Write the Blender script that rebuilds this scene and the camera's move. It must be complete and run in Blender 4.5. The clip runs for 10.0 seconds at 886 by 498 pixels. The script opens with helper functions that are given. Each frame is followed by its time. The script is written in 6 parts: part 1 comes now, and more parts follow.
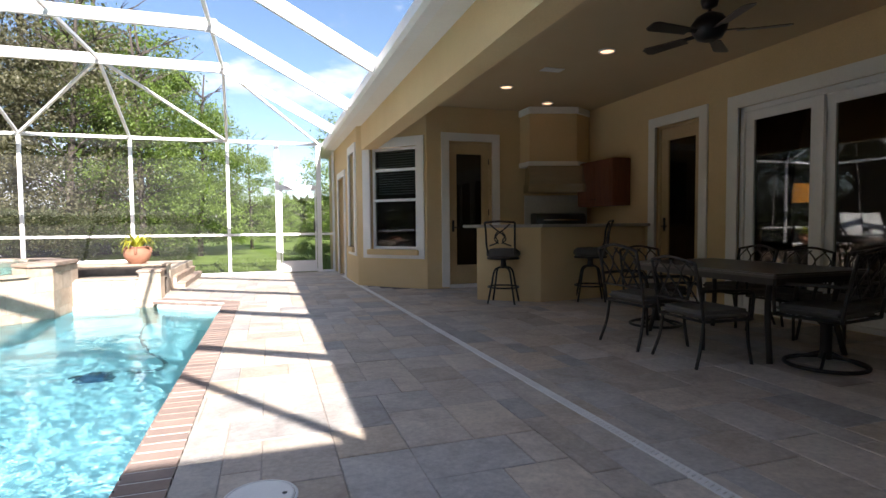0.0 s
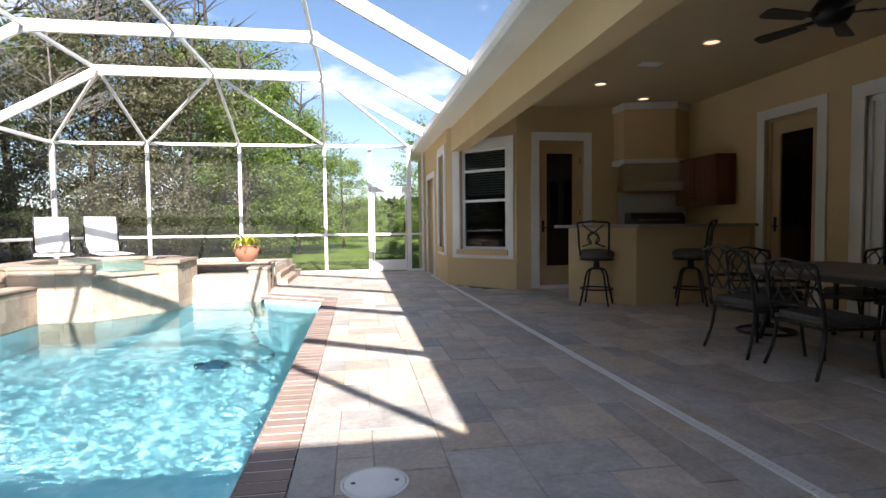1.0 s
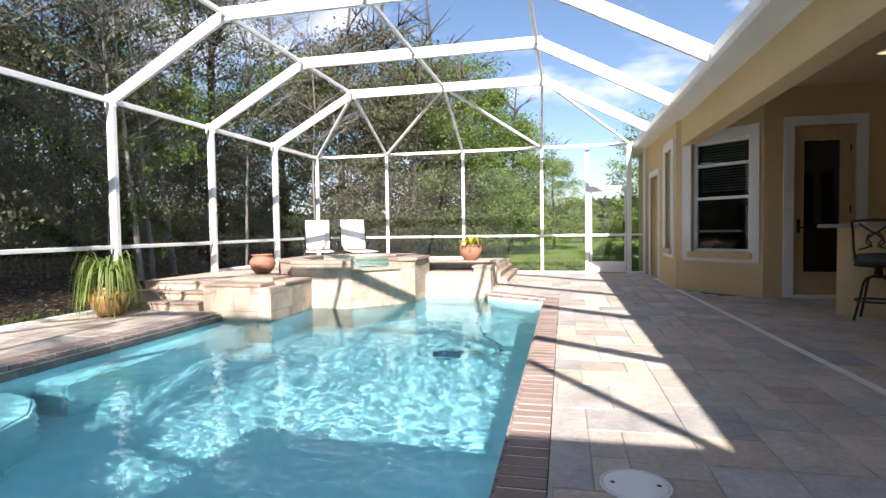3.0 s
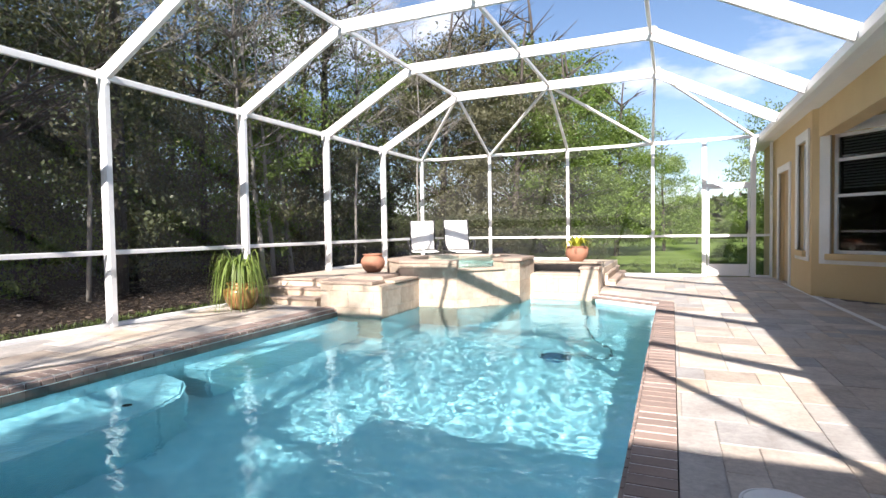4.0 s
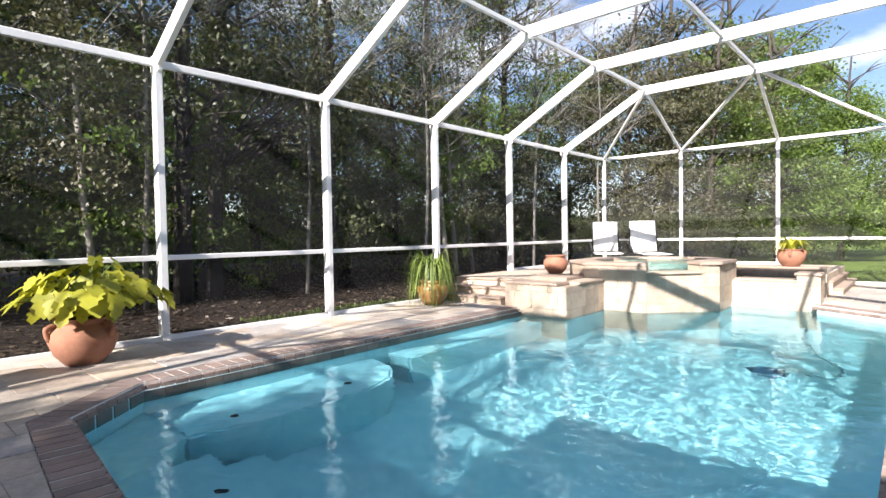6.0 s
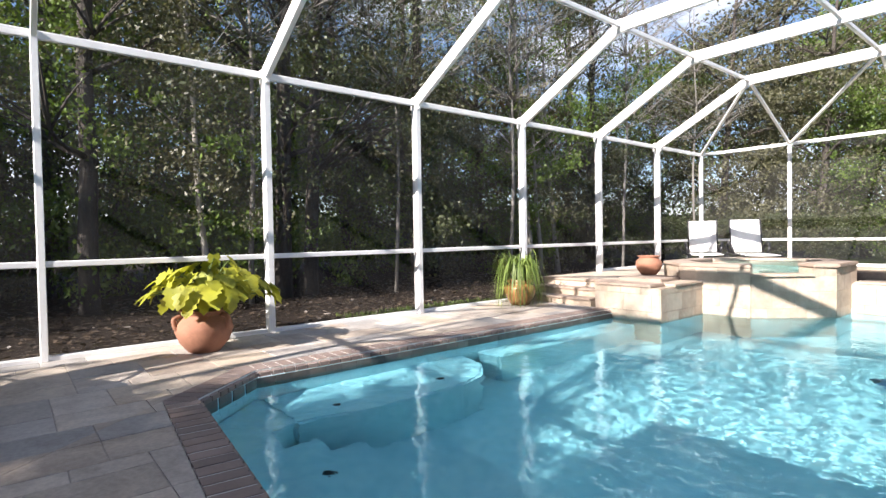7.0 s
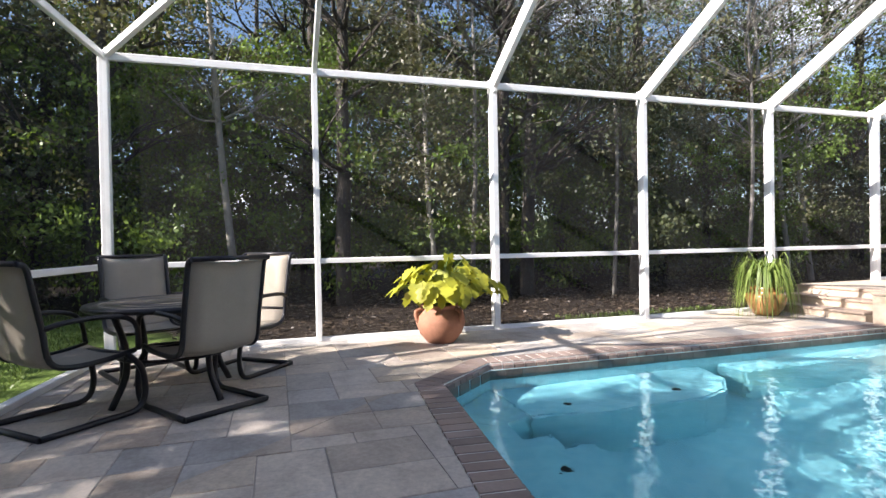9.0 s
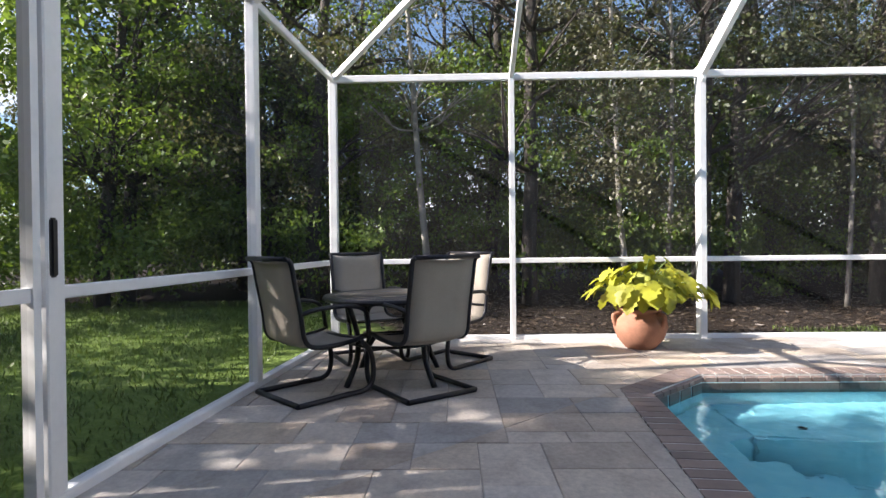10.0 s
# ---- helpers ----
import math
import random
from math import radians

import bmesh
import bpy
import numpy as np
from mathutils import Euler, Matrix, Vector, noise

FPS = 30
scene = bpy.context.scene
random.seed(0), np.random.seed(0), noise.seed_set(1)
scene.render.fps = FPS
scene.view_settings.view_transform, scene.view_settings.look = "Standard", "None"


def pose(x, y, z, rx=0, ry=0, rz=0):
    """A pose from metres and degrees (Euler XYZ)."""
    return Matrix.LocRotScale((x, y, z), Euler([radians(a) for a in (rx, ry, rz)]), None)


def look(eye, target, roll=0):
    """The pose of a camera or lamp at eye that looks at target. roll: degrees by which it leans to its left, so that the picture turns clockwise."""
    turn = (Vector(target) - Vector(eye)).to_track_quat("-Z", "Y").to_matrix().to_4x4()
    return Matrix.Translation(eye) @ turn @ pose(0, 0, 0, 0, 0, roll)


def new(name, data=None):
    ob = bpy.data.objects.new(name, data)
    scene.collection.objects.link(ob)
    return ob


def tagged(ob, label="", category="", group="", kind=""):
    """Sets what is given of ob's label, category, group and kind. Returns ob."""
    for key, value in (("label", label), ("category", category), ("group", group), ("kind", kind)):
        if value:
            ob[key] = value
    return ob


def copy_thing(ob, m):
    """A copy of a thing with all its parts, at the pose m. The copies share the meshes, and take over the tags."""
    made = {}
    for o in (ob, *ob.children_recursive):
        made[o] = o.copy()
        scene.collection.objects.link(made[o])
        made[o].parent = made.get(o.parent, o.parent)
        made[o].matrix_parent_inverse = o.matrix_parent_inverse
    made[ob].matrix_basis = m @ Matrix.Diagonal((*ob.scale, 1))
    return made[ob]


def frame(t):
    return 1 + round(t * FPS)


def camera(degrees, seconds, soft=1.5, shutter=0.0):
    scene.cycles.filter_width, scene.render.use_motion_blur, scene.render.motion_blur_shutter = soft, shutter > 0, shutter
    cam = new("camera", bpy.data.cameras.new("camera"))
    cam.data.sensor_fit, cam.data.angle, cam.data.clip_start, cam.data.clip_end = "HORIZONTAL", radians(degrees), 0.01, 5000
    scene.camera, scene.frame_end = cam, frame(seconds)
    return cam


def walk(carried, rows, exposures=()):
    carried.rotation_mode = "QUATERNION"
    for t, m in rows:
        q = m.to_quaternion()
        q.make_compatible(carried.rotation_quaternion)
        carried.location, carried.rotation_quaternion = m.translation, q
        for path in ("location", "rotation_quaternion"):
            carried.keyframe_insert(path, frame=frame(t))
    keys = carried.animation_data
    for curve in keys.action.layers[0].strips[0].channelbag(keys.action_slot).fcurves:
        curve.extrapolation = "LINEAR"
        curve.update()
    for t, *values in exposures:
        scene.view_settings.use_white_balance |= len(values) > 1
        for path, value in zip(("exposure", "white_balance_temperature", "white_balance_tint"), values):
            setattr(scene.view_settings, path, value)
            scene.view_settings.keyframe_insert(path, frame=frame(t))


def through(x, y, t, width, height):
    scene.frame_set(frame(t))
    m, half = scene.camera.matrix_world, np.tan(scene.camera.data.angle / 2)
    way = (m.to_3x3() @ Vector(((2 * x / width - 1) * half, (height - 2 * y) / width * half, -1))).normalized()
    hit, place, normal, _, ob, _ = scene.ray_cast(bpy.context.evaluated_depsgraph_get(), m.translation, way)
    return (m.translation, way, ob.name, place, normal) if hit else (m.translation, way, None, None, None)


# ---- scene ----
cam = camera(79.7, 10.0)
PATH = [
    (0, (0.59, 0.479, 1.051), (1.211, 2.378, 0.959), -0.5),
    (0.5, (0.527, 0.451, 1.066), (1.004, 2.391, 0.974), -0.5),
    (1, (0.481, 0.444, 1.061), (0.798, 2.417, 0.971), -0.6),
    (1.5, (0.427, 0.429, 1.066), (0.572, 2.421, 0.976), -0.7),
    (2, (0.373, 0.418, 1.053), (0.33, 2.415, 0.967), -0.8),
    (2.5, (0.315, 0.393, 1.056), (0.068, 2.376, 0.975), -0.8),
    (4, (0.158, 0.313, 1.058), (-0.635, 2.148, 0.989), -0.9),
    (4.5, (0.133, 0.285, 1.054), (-0.813, 2.046, 0.99), -0.9),
    (5, (0.097, 0.239, 1.06), (-0.987, 1.918, 0.999), -1.0),
    (5.5, (0.081, 0.195, 1.054), (-1.135, 1.782, 0.999), -1.0),
    (7, (0.057, 0.039, 1.049), (-1.489, 1.307, 1.003), -1.0),
    (7.5, (0.05, -0.015, 1.04), (-1.595, 1.122, 1.001), -1.0),
    (8, (0.03, -0.06, 1.041), (-1.699, 0.945, 1.006), -0.9),
    (8.5, (0.004, -0.108, 1.038), (-1.808, 0.737, 1.01), -0.8),
    (9, (0.008, -0.157, 1.038), (-1.9, 0.442, 1.014), -1.0),
    (9.5, (0.004, -0.246, 1.046), (-1.97, 0.071, 1.024), -0.8),
    (10, (0.028, -0.384, 1.044), (-1.971, -0.424, 1.029), -0.6),
]
walk(cam, [(t, look(eye, target, roll)) for t, eye, target, roll in PATH], [(t, e, 6300, 15) for t, e in ((0, 1.86), (0.8, 1.78), (2.0, 1.56), (2.5, 1.56), (4.5, 1.62), (8.0, 1.70), (9.2, 1.86), (10, 1.86))])

# ---- light ----
SUN = Vector((0.26, -1.56, 1.0)).normalized()
world = bpy.data.worlds.new("world")
scene.world = world
world.use_nodes = True
wn, wl = world.node_tree.nodes, world.node_tree.links
sky = wn.new("ShaderNodeTexSky")
sky.sky_type, sky.sun_disc = "NISHITA", False
sky.sun_elevation, sky.sun_rotation = math.asin(SUN.z), math.atan2(SUN.x, SUN.y)
sky.air_density, sky.dust_density, sky.ozone_density = 1.0, 0.6, 2.2
coord = wn.new("ShaderNodeTexCoord")
squash = wn.new("ShaderNodeMapping")
squash.inputs["Scale"].default_value = (1.0, 1.0, 2.6)
puffs = wn.new("ShaderNodeTexNoise")
puffs.inputs["Scale"].default_value, puffs.inputs["Detail"].default_value = 2.6, 7.0
puffs.inputs["Roughness"].default_value = 0.58
edge = wn.new("ShaderNodeValToRGB")
edge.color_ramp.elements[0].position, edge.color_ramp.elements[1].position = 0.54, 0.70
cloud = wn.new("ShaderNodeMixRGB")
cloud.inputs[2].default_value = (9.0, 9.1, 9.3, 1)
wl.new(coord.outputs["Generated"], squash.inputs["Vector"])
wl.new(squash.outputs["Vector"], puffs.inputs["Vector"])
wl.new(puffs.outputs["Fac"], edge.inputs["Fac"])
wl.new(edge.outputs["Color"], cloud.inputs[0])
wl.new(sky.outputs["Color"], cloud.inputs[1])
wl.new(cloud.outputs["Color"], wn["Background"].inputs["Color"])
wn["Background"].inputs["Strength"].default_value = 0.062

sun_data = bpy.data.lights.new("sun", "SUN")
sun_data.energy, sun_data.angle, sun_data.color = 5.0, radians(0.53), (1.0, 0.93, 0.83)
sun_data.cycles.is_caustics_light = True
sun = new("sun", sun_data)
sun.matrix_world = look(SUN * 60, (0, 0, 0))

# ---- materials ----
def shader(name):
    m = bpy.data.materials.new(name)
    m.use_nodes = True
    nt = m.node_tree
    return m, nt, nt.nodes["Principled BSDF"]


def noise_of(nt, scale, detail=3.0, rough=0.55, stretch=None, distortion=0.0):
    pos = nt.nodes.new("ShaderNodeNewGeometry").outputs["Position"]
    if stretch:
        mp = nt.nodes.new("ShaderNodeMapping")
        mp.inputs["Scale"].default_value = stretch
        nt.links.new(pos, mp.inputs["Vector"])
        pos = mp.outputs["Vector"]
    n = nt.nodes.new("ShaderNodeTexNoise")
    n.inputs["Scale"].default_value, n.inputs["Detail"].default_value = scale, detail
    n.inputs["Roughness"].default_value, n.inputs["Distortion"].default_value = rough, distortion
    nt.links.new(pos, n.inputs["Vector"])
    return n.outputs["Fac"]


def ramp(nt, fac, stops):
    r = nt.nodes.new("ShaderNodeValToRGB")
    e = r.color_ramp.elements
    while len(e) < len(stops):
        e.new(0.5)
    for k, (p, c) in zip(e, stops):
        k.position, k.color = p, (*c, 1)
    nt.links.new(fac, r.inputs["Fac"])
    return r.outputs["Color"]


def mixed(nt, fac, a, b, kind="MIX"):
    n = nt.nodes.new("ShaderNodeMixRGB")
    n.blend_type = kind
    for slot, v in ((0, fac), (1, a), (2, b)):
        if hasattr(v, "is_output"):
            nt.links.new(v, n.inputs[slot])
        else:
            n.inputs[slot].default_value = v if slot == 0 else (*v, 1)
    return n.outputs["Color"]


def bumped(nt, bsdf, fac, strength, distance):
    b = nt.nodes.new("ShaderNodeBump")
    b.inputs["Strength"].default_value, b.inputs["Distance"].default_value = strength, distance
    nt.links.new(fac, b.inputs["Height"])
    nt.links.new(b.outputs["Normal"], bsdf.inputs["Normal"])


def surface(name, dark, light, rough=0.7, scale=2.0, fine=40.0, metal=0.0, bump=0.25, depth=0.004, spread=0.0, stretch=None, coat=0.0, fine_mix=0.35):
    """A worn surface: large and fine variation between two colours, fine relief, and a shade of its own for each object."""
    m, nt, b = shader(name)
    big, small = noise_of(nt, scale, 4, 0.6, stretch), noise_of(nt, fine, 4, 0.65, stretch)
    c = ramp(nt, big, ((0.3, dark), (0.7, light)))
    mid = tuple((p + q) / 2 for p, q in zip(dark, light))
    c = mixed(nt, fine_mix, c, ramp(nt, small, ((0.3, tuple(v * 0.7 for v in mid)), (0.72, tuple(min(1, v * 1.25) for v in mid)))))
    if spread:
        info = nt.nodes.new("ShaderNodeObjectInfo")
        c = mixed(nt, 1.0, c, ramp(nt, info.outputs["Random"], ((0.0, (1 - spread,) * 3), (0.5, (1 - spread * 0.2, 1 - spread * 0.35, 1 - spread * 0.5)), (1.0, (1, 1, 1)))), "MULTIPLY")
    nt.links.new(c, b.inputs["Base Color"])
    r = nt.nodes.new("ShaderNodeMapRange")
    r.inputs["To Min"].default_value, r.inputs["To Max"].default_value = max(0.02, rough - 0.1), min(1, rough + 0.1)
    nt.links.new(small, r.inputs["Value"])
    nt.links.new(r.outputs["Result"], b.inputs["Roughness"])
    b.inputs["Metallic"].default_value = metal
    b.inputs["Coat Weight"].default_value = coat
    bumped(nt, b, small, bump, depth)
    return m


def leafy(name, dark, light, through=0.35, scale=0.5):
    """Leaves: each with a shade of its own, some light passing through."""
    m, nt, b = shader(name)
    island = nt.nodes.new("ShaderNodeNewGeometry").outputs["Random Per Island"]
    c = ramp(nt, island, ((0.0, dark), (0.55, tuple((p + q) / 2 for p, q in zip(dark, light))), (1.0, light)))
    c = mixed(nt, 0.5, c, ramp(nt, noise_of(nt, scale, 3), ((0.35, tuple(v * 0.5 for v in dark)), (0.65, light))))
    nt.links.new(c, b.inputs["Base Color"])
    b.inputs["Roughness"].default_value = 0.5
    t = nt.nodes.new("ShaderNodeBsdfTranslucent")
    nt.links.new(mixed(nt, 1.0, c, (0.95, 0.95, 0.50), "MULTIPLY"), t.inputs["Color"])
    mx = nt.nodes.new("ShaderNodeMixShader")
    mx.inputs[0].default_value = through
    nt.links.new(b.outputs[0], mx.inputs[1])
    nt.links.new(t.outputs[0], mx.inputs[2])
    nt.links.new(mx.outputs[0], nt.nodes["Material Output"].inputs["Surface"])
    return m


def glowing(name, colour, strength):
    m, nt, b = shader(name)
    b.inputs["Base Color"].default_value = (*colour, 1)
    b.inputs["Emission Color"].default_value = (*colour, 1)
    b.inputs["Emission Strength"].default_value = strength
    return m


def clear_glass(name, tint, rough=0.0):
    m, nt, b = shader(name)
    t, g = nt.nodes.new("ShaderNodeBsdfTransparent"), nt.nodes.new("ShaderNodeBsdfGlossy")
    t.inputs["Color"].default_value = (*tint, 1)
    g.inputs["Roughness"].default_value = rough
    f = nt.nodes.new("ShaderNodeFresnel")
    f.inputs["IOR"].default_value = 1.6
    mx = nt.nodes.new("ShaderNodeMixShader")
    nt.links.new(f.outputs[0], mx.inputs[0])
    nt.links.new(t.outputs[0], mx.inputs[1])
    nt.links.new(g.outputs[0], mx.inputs[2])
    nt.links.new(mx.outputs[0], nt.nodes["Material Output"].inputs["Surface"])
    return m


def screen_mesh(name, cover, shade):
    """Insect screen: fine dark threads that cover a share of the view."""
    m, nt, b = shader(name)
    t, d = nt.nodes.new("ShaderNodeBsdfTransparent"), nt.nodes.new("ShaderNodeBsdfDiffuse")
    d.inputs["Color"].default_value = (shade, shade, shade * 1.02, 1)
    mx = nt.nodes.new("ShaderNodeMixShader")
    mx.inputs[0].default_value = cover
    nt.links.new(t.outputs[0], mx.inputs[1])
    nt.links.new(d.outputs[0], mx.inputs[2])
    nt.links.new(mx.outputs[0], nt.nodes["Material Output"].inputs["Surface"])
    return m


WHITE_METAL = surface("white_painted_aluminium", (0.78, 0.78, 0.77), (0.86, 0.86, 0.85), 0.4, 1.5, 30, bump=0.05, depth=0.001, fine_mix=0.1)
SCREEN = screen_mesh("insect_screen", 0.11, 0.12)
STUCCO = surface("yellow_stucco", (0.63, 0.465, 0.245), (0.71, 0.54, 0.30), 0.9, 0.8, 90, bump=0.6, depth=0.004, fine_mix=0.25)
CEILING = surface("cream_ceiling_stucco", (0.51, 0.39, 0.23), (0.57, 0.44, 0.27), 0.9, 0.6, 70, bump=0.4, depth=0.003, fine_mix=0.2)
TRIM = surface("white_stucco_trim", (0.79, 0.77, 0.72), (0.86, 0.84, 0.80), 0.8, 1.5, 60, bump=0.3, depth=0.002, fine_mix=0.15)
DOORWOOD = surface("tan_painted_door", (0.50, 0.36, 0.19), (0.58, 0.43, 0.24), 0.5, 2.0, 30, bump=0.1, depth=0.001, fine_mix=0.2)
PANE = clear_glass("window_glass", (0.55, 0.58, 0.58))
# dark base colour stands in for the shade inside the rooms
ROOM = surface("room_painted_shade", (0.10, 0.09, 0.08), (0.14, 0.12, 0.10), 0.9, 0.8, 20)
JOINT = surface("sandy_joint", (0.33, 0.295, 0.26), (0.42, 0.375, 0.33), 0.95, 3, 60)
BRICK = surface("coping_brick", (0.24, 0.18, 0.158), (0.37, 0.29, 0.255), 0.8, 3.0, 50, bump=0.5, depth=0.004, spread=0.3)
MORTAR = surface("pale_mortar", (0.68, 0.64, 0.59), (0.78, 0.74, 0.69), 0.9, 4, 60)
TRAVERTINE = surface("travertine_tile", (0.38, 0.30, 0.225), (0.60, 0.51, 0.415), 0.6, 5.0, 18, bump=0.35, depth=0.003, spread=0.24, fine_mix=0.3)
CAPSTONE = surface("capstone", (0.31, 0.235, 0.185), (0.46, 0.365, 0.295), 0.7, 2.5, 30, bump=0.4, depth=0.004, spread=0.15)
WATERTILE = surface("waterline_tile", (0.10, 0.09, 0.08), (0.22, 0.19, 0.165), 0.35, 9, 50, spread=0.3)
TERRACOTTA = surface("terracotta", (0.24, 0.105, 0.062), (0.36, 0.175, 0.11), 0.8, 6, 45, bump=0.3, depth=0.002)
GLAZED = surface("brown_glazed_clay", (0.17, 0.08, 0.025), (0.42, 0.22, 0.08), 0.25, 5, 30, bump=0.2, depth=0.002, coat=0.5)
SOIL = surface("potting_soil", (0.03, 0.022, 0.015), (0.07, 0.05, 0.035), 0.95, 20, 80, bump=1, depth=0.01)
IRON = surface("black_wrought_iron", (0.018, 0.016, 0.015), (0.035, 0.03, 0.028), 0.45, 5, 60, metal=0.4, bump=0.2, depth=0.001)
BRONZE = surface("dark_bronze_powder_coat", (0.012, 0.012, 0.016), (0.028, 0.027, 0.03), 0.38, 6, 80, metal=0.3, bump=0.15, depth=0.001)
SLING = surface("beige_mesh_sling", (0.30, 0.265, 0.215), (0.38, 0.335, 0.275), 0.8, 3, 160, bump=0.4, depth=0.001)
WHITESLING = surface("white_mesh_sling", (0.74, 0.73, 0.70), (0.82, 0.81, 0.78), 0.8, 3, 120, bump=0.3, depth=0.001)
CUSHION = surface("dark_seat_cushion", (0.07, 0.065, 0.06), (0.12, 0.11, 0.10), 0.85, 4, 90, bump=0.4, depth=0.002)
DARKTOP = surface("dark_slate_tabletop", (0.035, 0.03, 0.028), (0.09, 0.075, 0.065), 0.35, 3, 30, bump=0.2, depth=0.001)
COUNTER = surface("speckled_granite", (0.30, 0.27, 0.24), (0.48, 0.44, 0.40), 0.2, 12, 140, bump=0.02, depth=0.001, fine_mix=0.6)
STEEL = surface("brushed_steel", (0.46, 0.45, 0.44), (0.60, 0.59, 0.57), 0.22, 2, 60, metal=1.0, bump=0.1, depth=0.0005, stretch=(1, 1, 12))
STEELPANEL = surface("dull_steel_panel", (0.40, 0.40, 0.39), (0.52, 0.52, 0.50), 0.5, 2, 40, metal=0.35, bump=0.1, depth=0.001)
CHERRY = surface("cherry_wood", (0.10, 0.03, 0.014), (0.19, 0.065, 0.03), 0.4, 3, 18, stretch=(5, 5, 0.6), bump=0.1, depth=0.001)
SHINGLE = surface("roof_shingle", (0.13, 0.11, 0.09), (0.24, 0.20, 0.17), 0.95, 2, 40, bump=0.8, depth=0.01)
PLASTIC = surface("white_plastic", (0.78, 0.77, 0.75), (0.85, 0.84, 0.82), 0.45, 4, 60, bump=0.05, depth=0.001, fine_mix=0.1)
BLACK = surface("black_plastic", (0.012, 0.012, 0.013), (0.025, 0.025, 0.027), 0.4, 5, 60)
BLUEPLASTIC = surface("blue_plastic", (0.20, 0.36, 0.60), (0.28, 0.46, 0.72), 0.4, 5, 60)
HOSE = surface("slate_blue_hose", (0.12, 0.20, 0.28), (0.20, 0.30, 0.40), 0.5, 5, 60)
BARK = surface("grey_brown_bark", (0.030, 0.025, 0.021), (0.095, 0.080, 0.068), 0.95, 4, 25, bump=1.0, depth=0.03, stretch=(1, 1, 0.25))
PALEBARK = surface("pale_birch_bark", (0.22, 0.20, 0.17), (0.40, 0.37, 0.33), 0.9, 4, 25, bump=0.7, depth=0.02, stretch=(1, 1, 0.3))
GREYBARK = surface("weathered_grey_bark", (0.13, 0.12, 0.105), (0.26, 0.24, 0.215), 0.9, 4, 25, bump=0.7, depth=0.02, stretch=(1, 1, 0.3))
LAMPGLOW = glowing("lamp_glow", (1.0, 0.60, 0.34), 0.6)
SHADEGLOW = glowing("amber_lampshade", (1.0, 0.36, 0.05), 0.28)
LEAF_DARK = leafy("wood_leaf", (0.034, 0.044, 0.022), (0.125, 0.145, 0.066), 0.35)
LEAF_DRAB = leafy("drab_leaf", (0.065, 0.068, 0.036), (0.17, 0.165, 0.090), 0.35)
LEAF_FRESH = leafy("fresh_leaf", (0.085, 0.15, 0.025), (0.23, 0.33, 0.07), 0.45)
LEAF_RUST = leafy("rusty_leaf", (0.07, 0.035, 0.018), (0.16, 0.085, 0.04), 0.3)
LEAF_DRY = leafy("dry_leaf", (0.018, 0.013, 0.010), (0.085, 0.060, 0.040), 0.1, 1.2)
LEAF_LIME = leafy("lime_leaf", (0.22, 0.29, 0.025), (0.62, 0.58, 0.07), 0.4, 3)
LEAF_GRASSY = leafy("strappy_leaf", (0.10, 0.17, 0.03), (0.30, 0.38, 0.10), 0.35, 3)
GRASS = leafy("grass_blade", (0.06, 0.11, 0.015), (0.17, 0.24, 0.05), 0.3, 0.6)


def paver():
    """Tumbled stone slabs, each slate grey, tan or brown, clouded and pitted."""
    m, nt, b = shader("tumbled_stone_paver")
    info, geo, add, frac = (nt.nodes.new("ShaderNode" + k) for k in ("ObjectInfo", "NewGeometry", "Math", "Math"))
    frac.operation = "FRACT"
    nt.links.new(info.outputs["Random"], add.inputs[0])
    nt.links.new(geo.outputs["Random Per Island"], add.inputs[1])
    nt.links.new(add.outputs[0], frac.inputs[0])
    own = ramp(nt, frac.outputs[0], ((0.0, (0.35, 0.345, 0.345)), (0.18, (0.45, 0.43, 0.41)), (0.36, (0.42, 0.36, 0.305)), (0.52, (0.53, 0.49, 0.45)), (0.68, (0.54, 0.46, 0.37)), (0.84, (0.60, 0.55, 0.50)), (1.0, (0.46, 0.455, 0.455))))
    cloud = ramp(nt, noise_of(nt, 4.0, 5, 0.6, None, 0.8), ((0.28, (0.74, 0.70, 0.67)), (0.52, (0.96, 0.94, 0.92)), (0.75, (1.16, 1.13, 1.08))))
    c = mixed(nt, 1.0, own, cloud, "MULTIPLY")
    small = noise_of(nt, 32, 5, 0.7)
    c = mixed(nt, 0.55, c, mixed(nt, 1.0, c, ramp(nt, small, ((0.3, (0.62, 0.60, 0.58)), (0.7, (1.25, 1.22, 1.18)))), "MULTIPLY"))
    nt.links.new(c, b.inputs["Base Color"])
    r = nt.nodes.new("ShaderNodeMapRange")
    r.inputs["To Min"].default_value, r.inputs["To Max"].default_value = 0.5, 0.75
    nt.links.new(noise_of(nt, 3.0, 3), r.inputs["Value"])
    nt.links.new(r.outputs["Result"], b.inputs["Roughness"])
    bumped(nt, b, mixed(nt, 0.5, noise_of(nt, 7, 3), small), 0.6, 0.008)
    return m


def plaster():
    """Plaster of the pool basin; the mottling paints caustic light into the colour."""
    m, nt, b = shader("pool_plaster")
    # pale and deep blotches imitate the water's caustics on even plaster
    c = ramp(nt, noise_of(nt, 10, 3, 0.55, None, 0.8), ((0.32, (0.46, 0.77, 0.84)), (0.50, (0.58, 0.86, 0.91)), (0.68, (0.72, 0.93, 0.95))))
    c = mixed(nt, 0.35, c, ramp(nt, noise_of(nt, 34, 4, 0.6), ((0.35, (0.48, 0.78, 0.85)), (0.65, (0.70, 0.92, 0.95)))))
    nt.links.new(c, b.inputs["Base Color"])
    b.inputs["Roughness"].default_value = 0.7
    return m


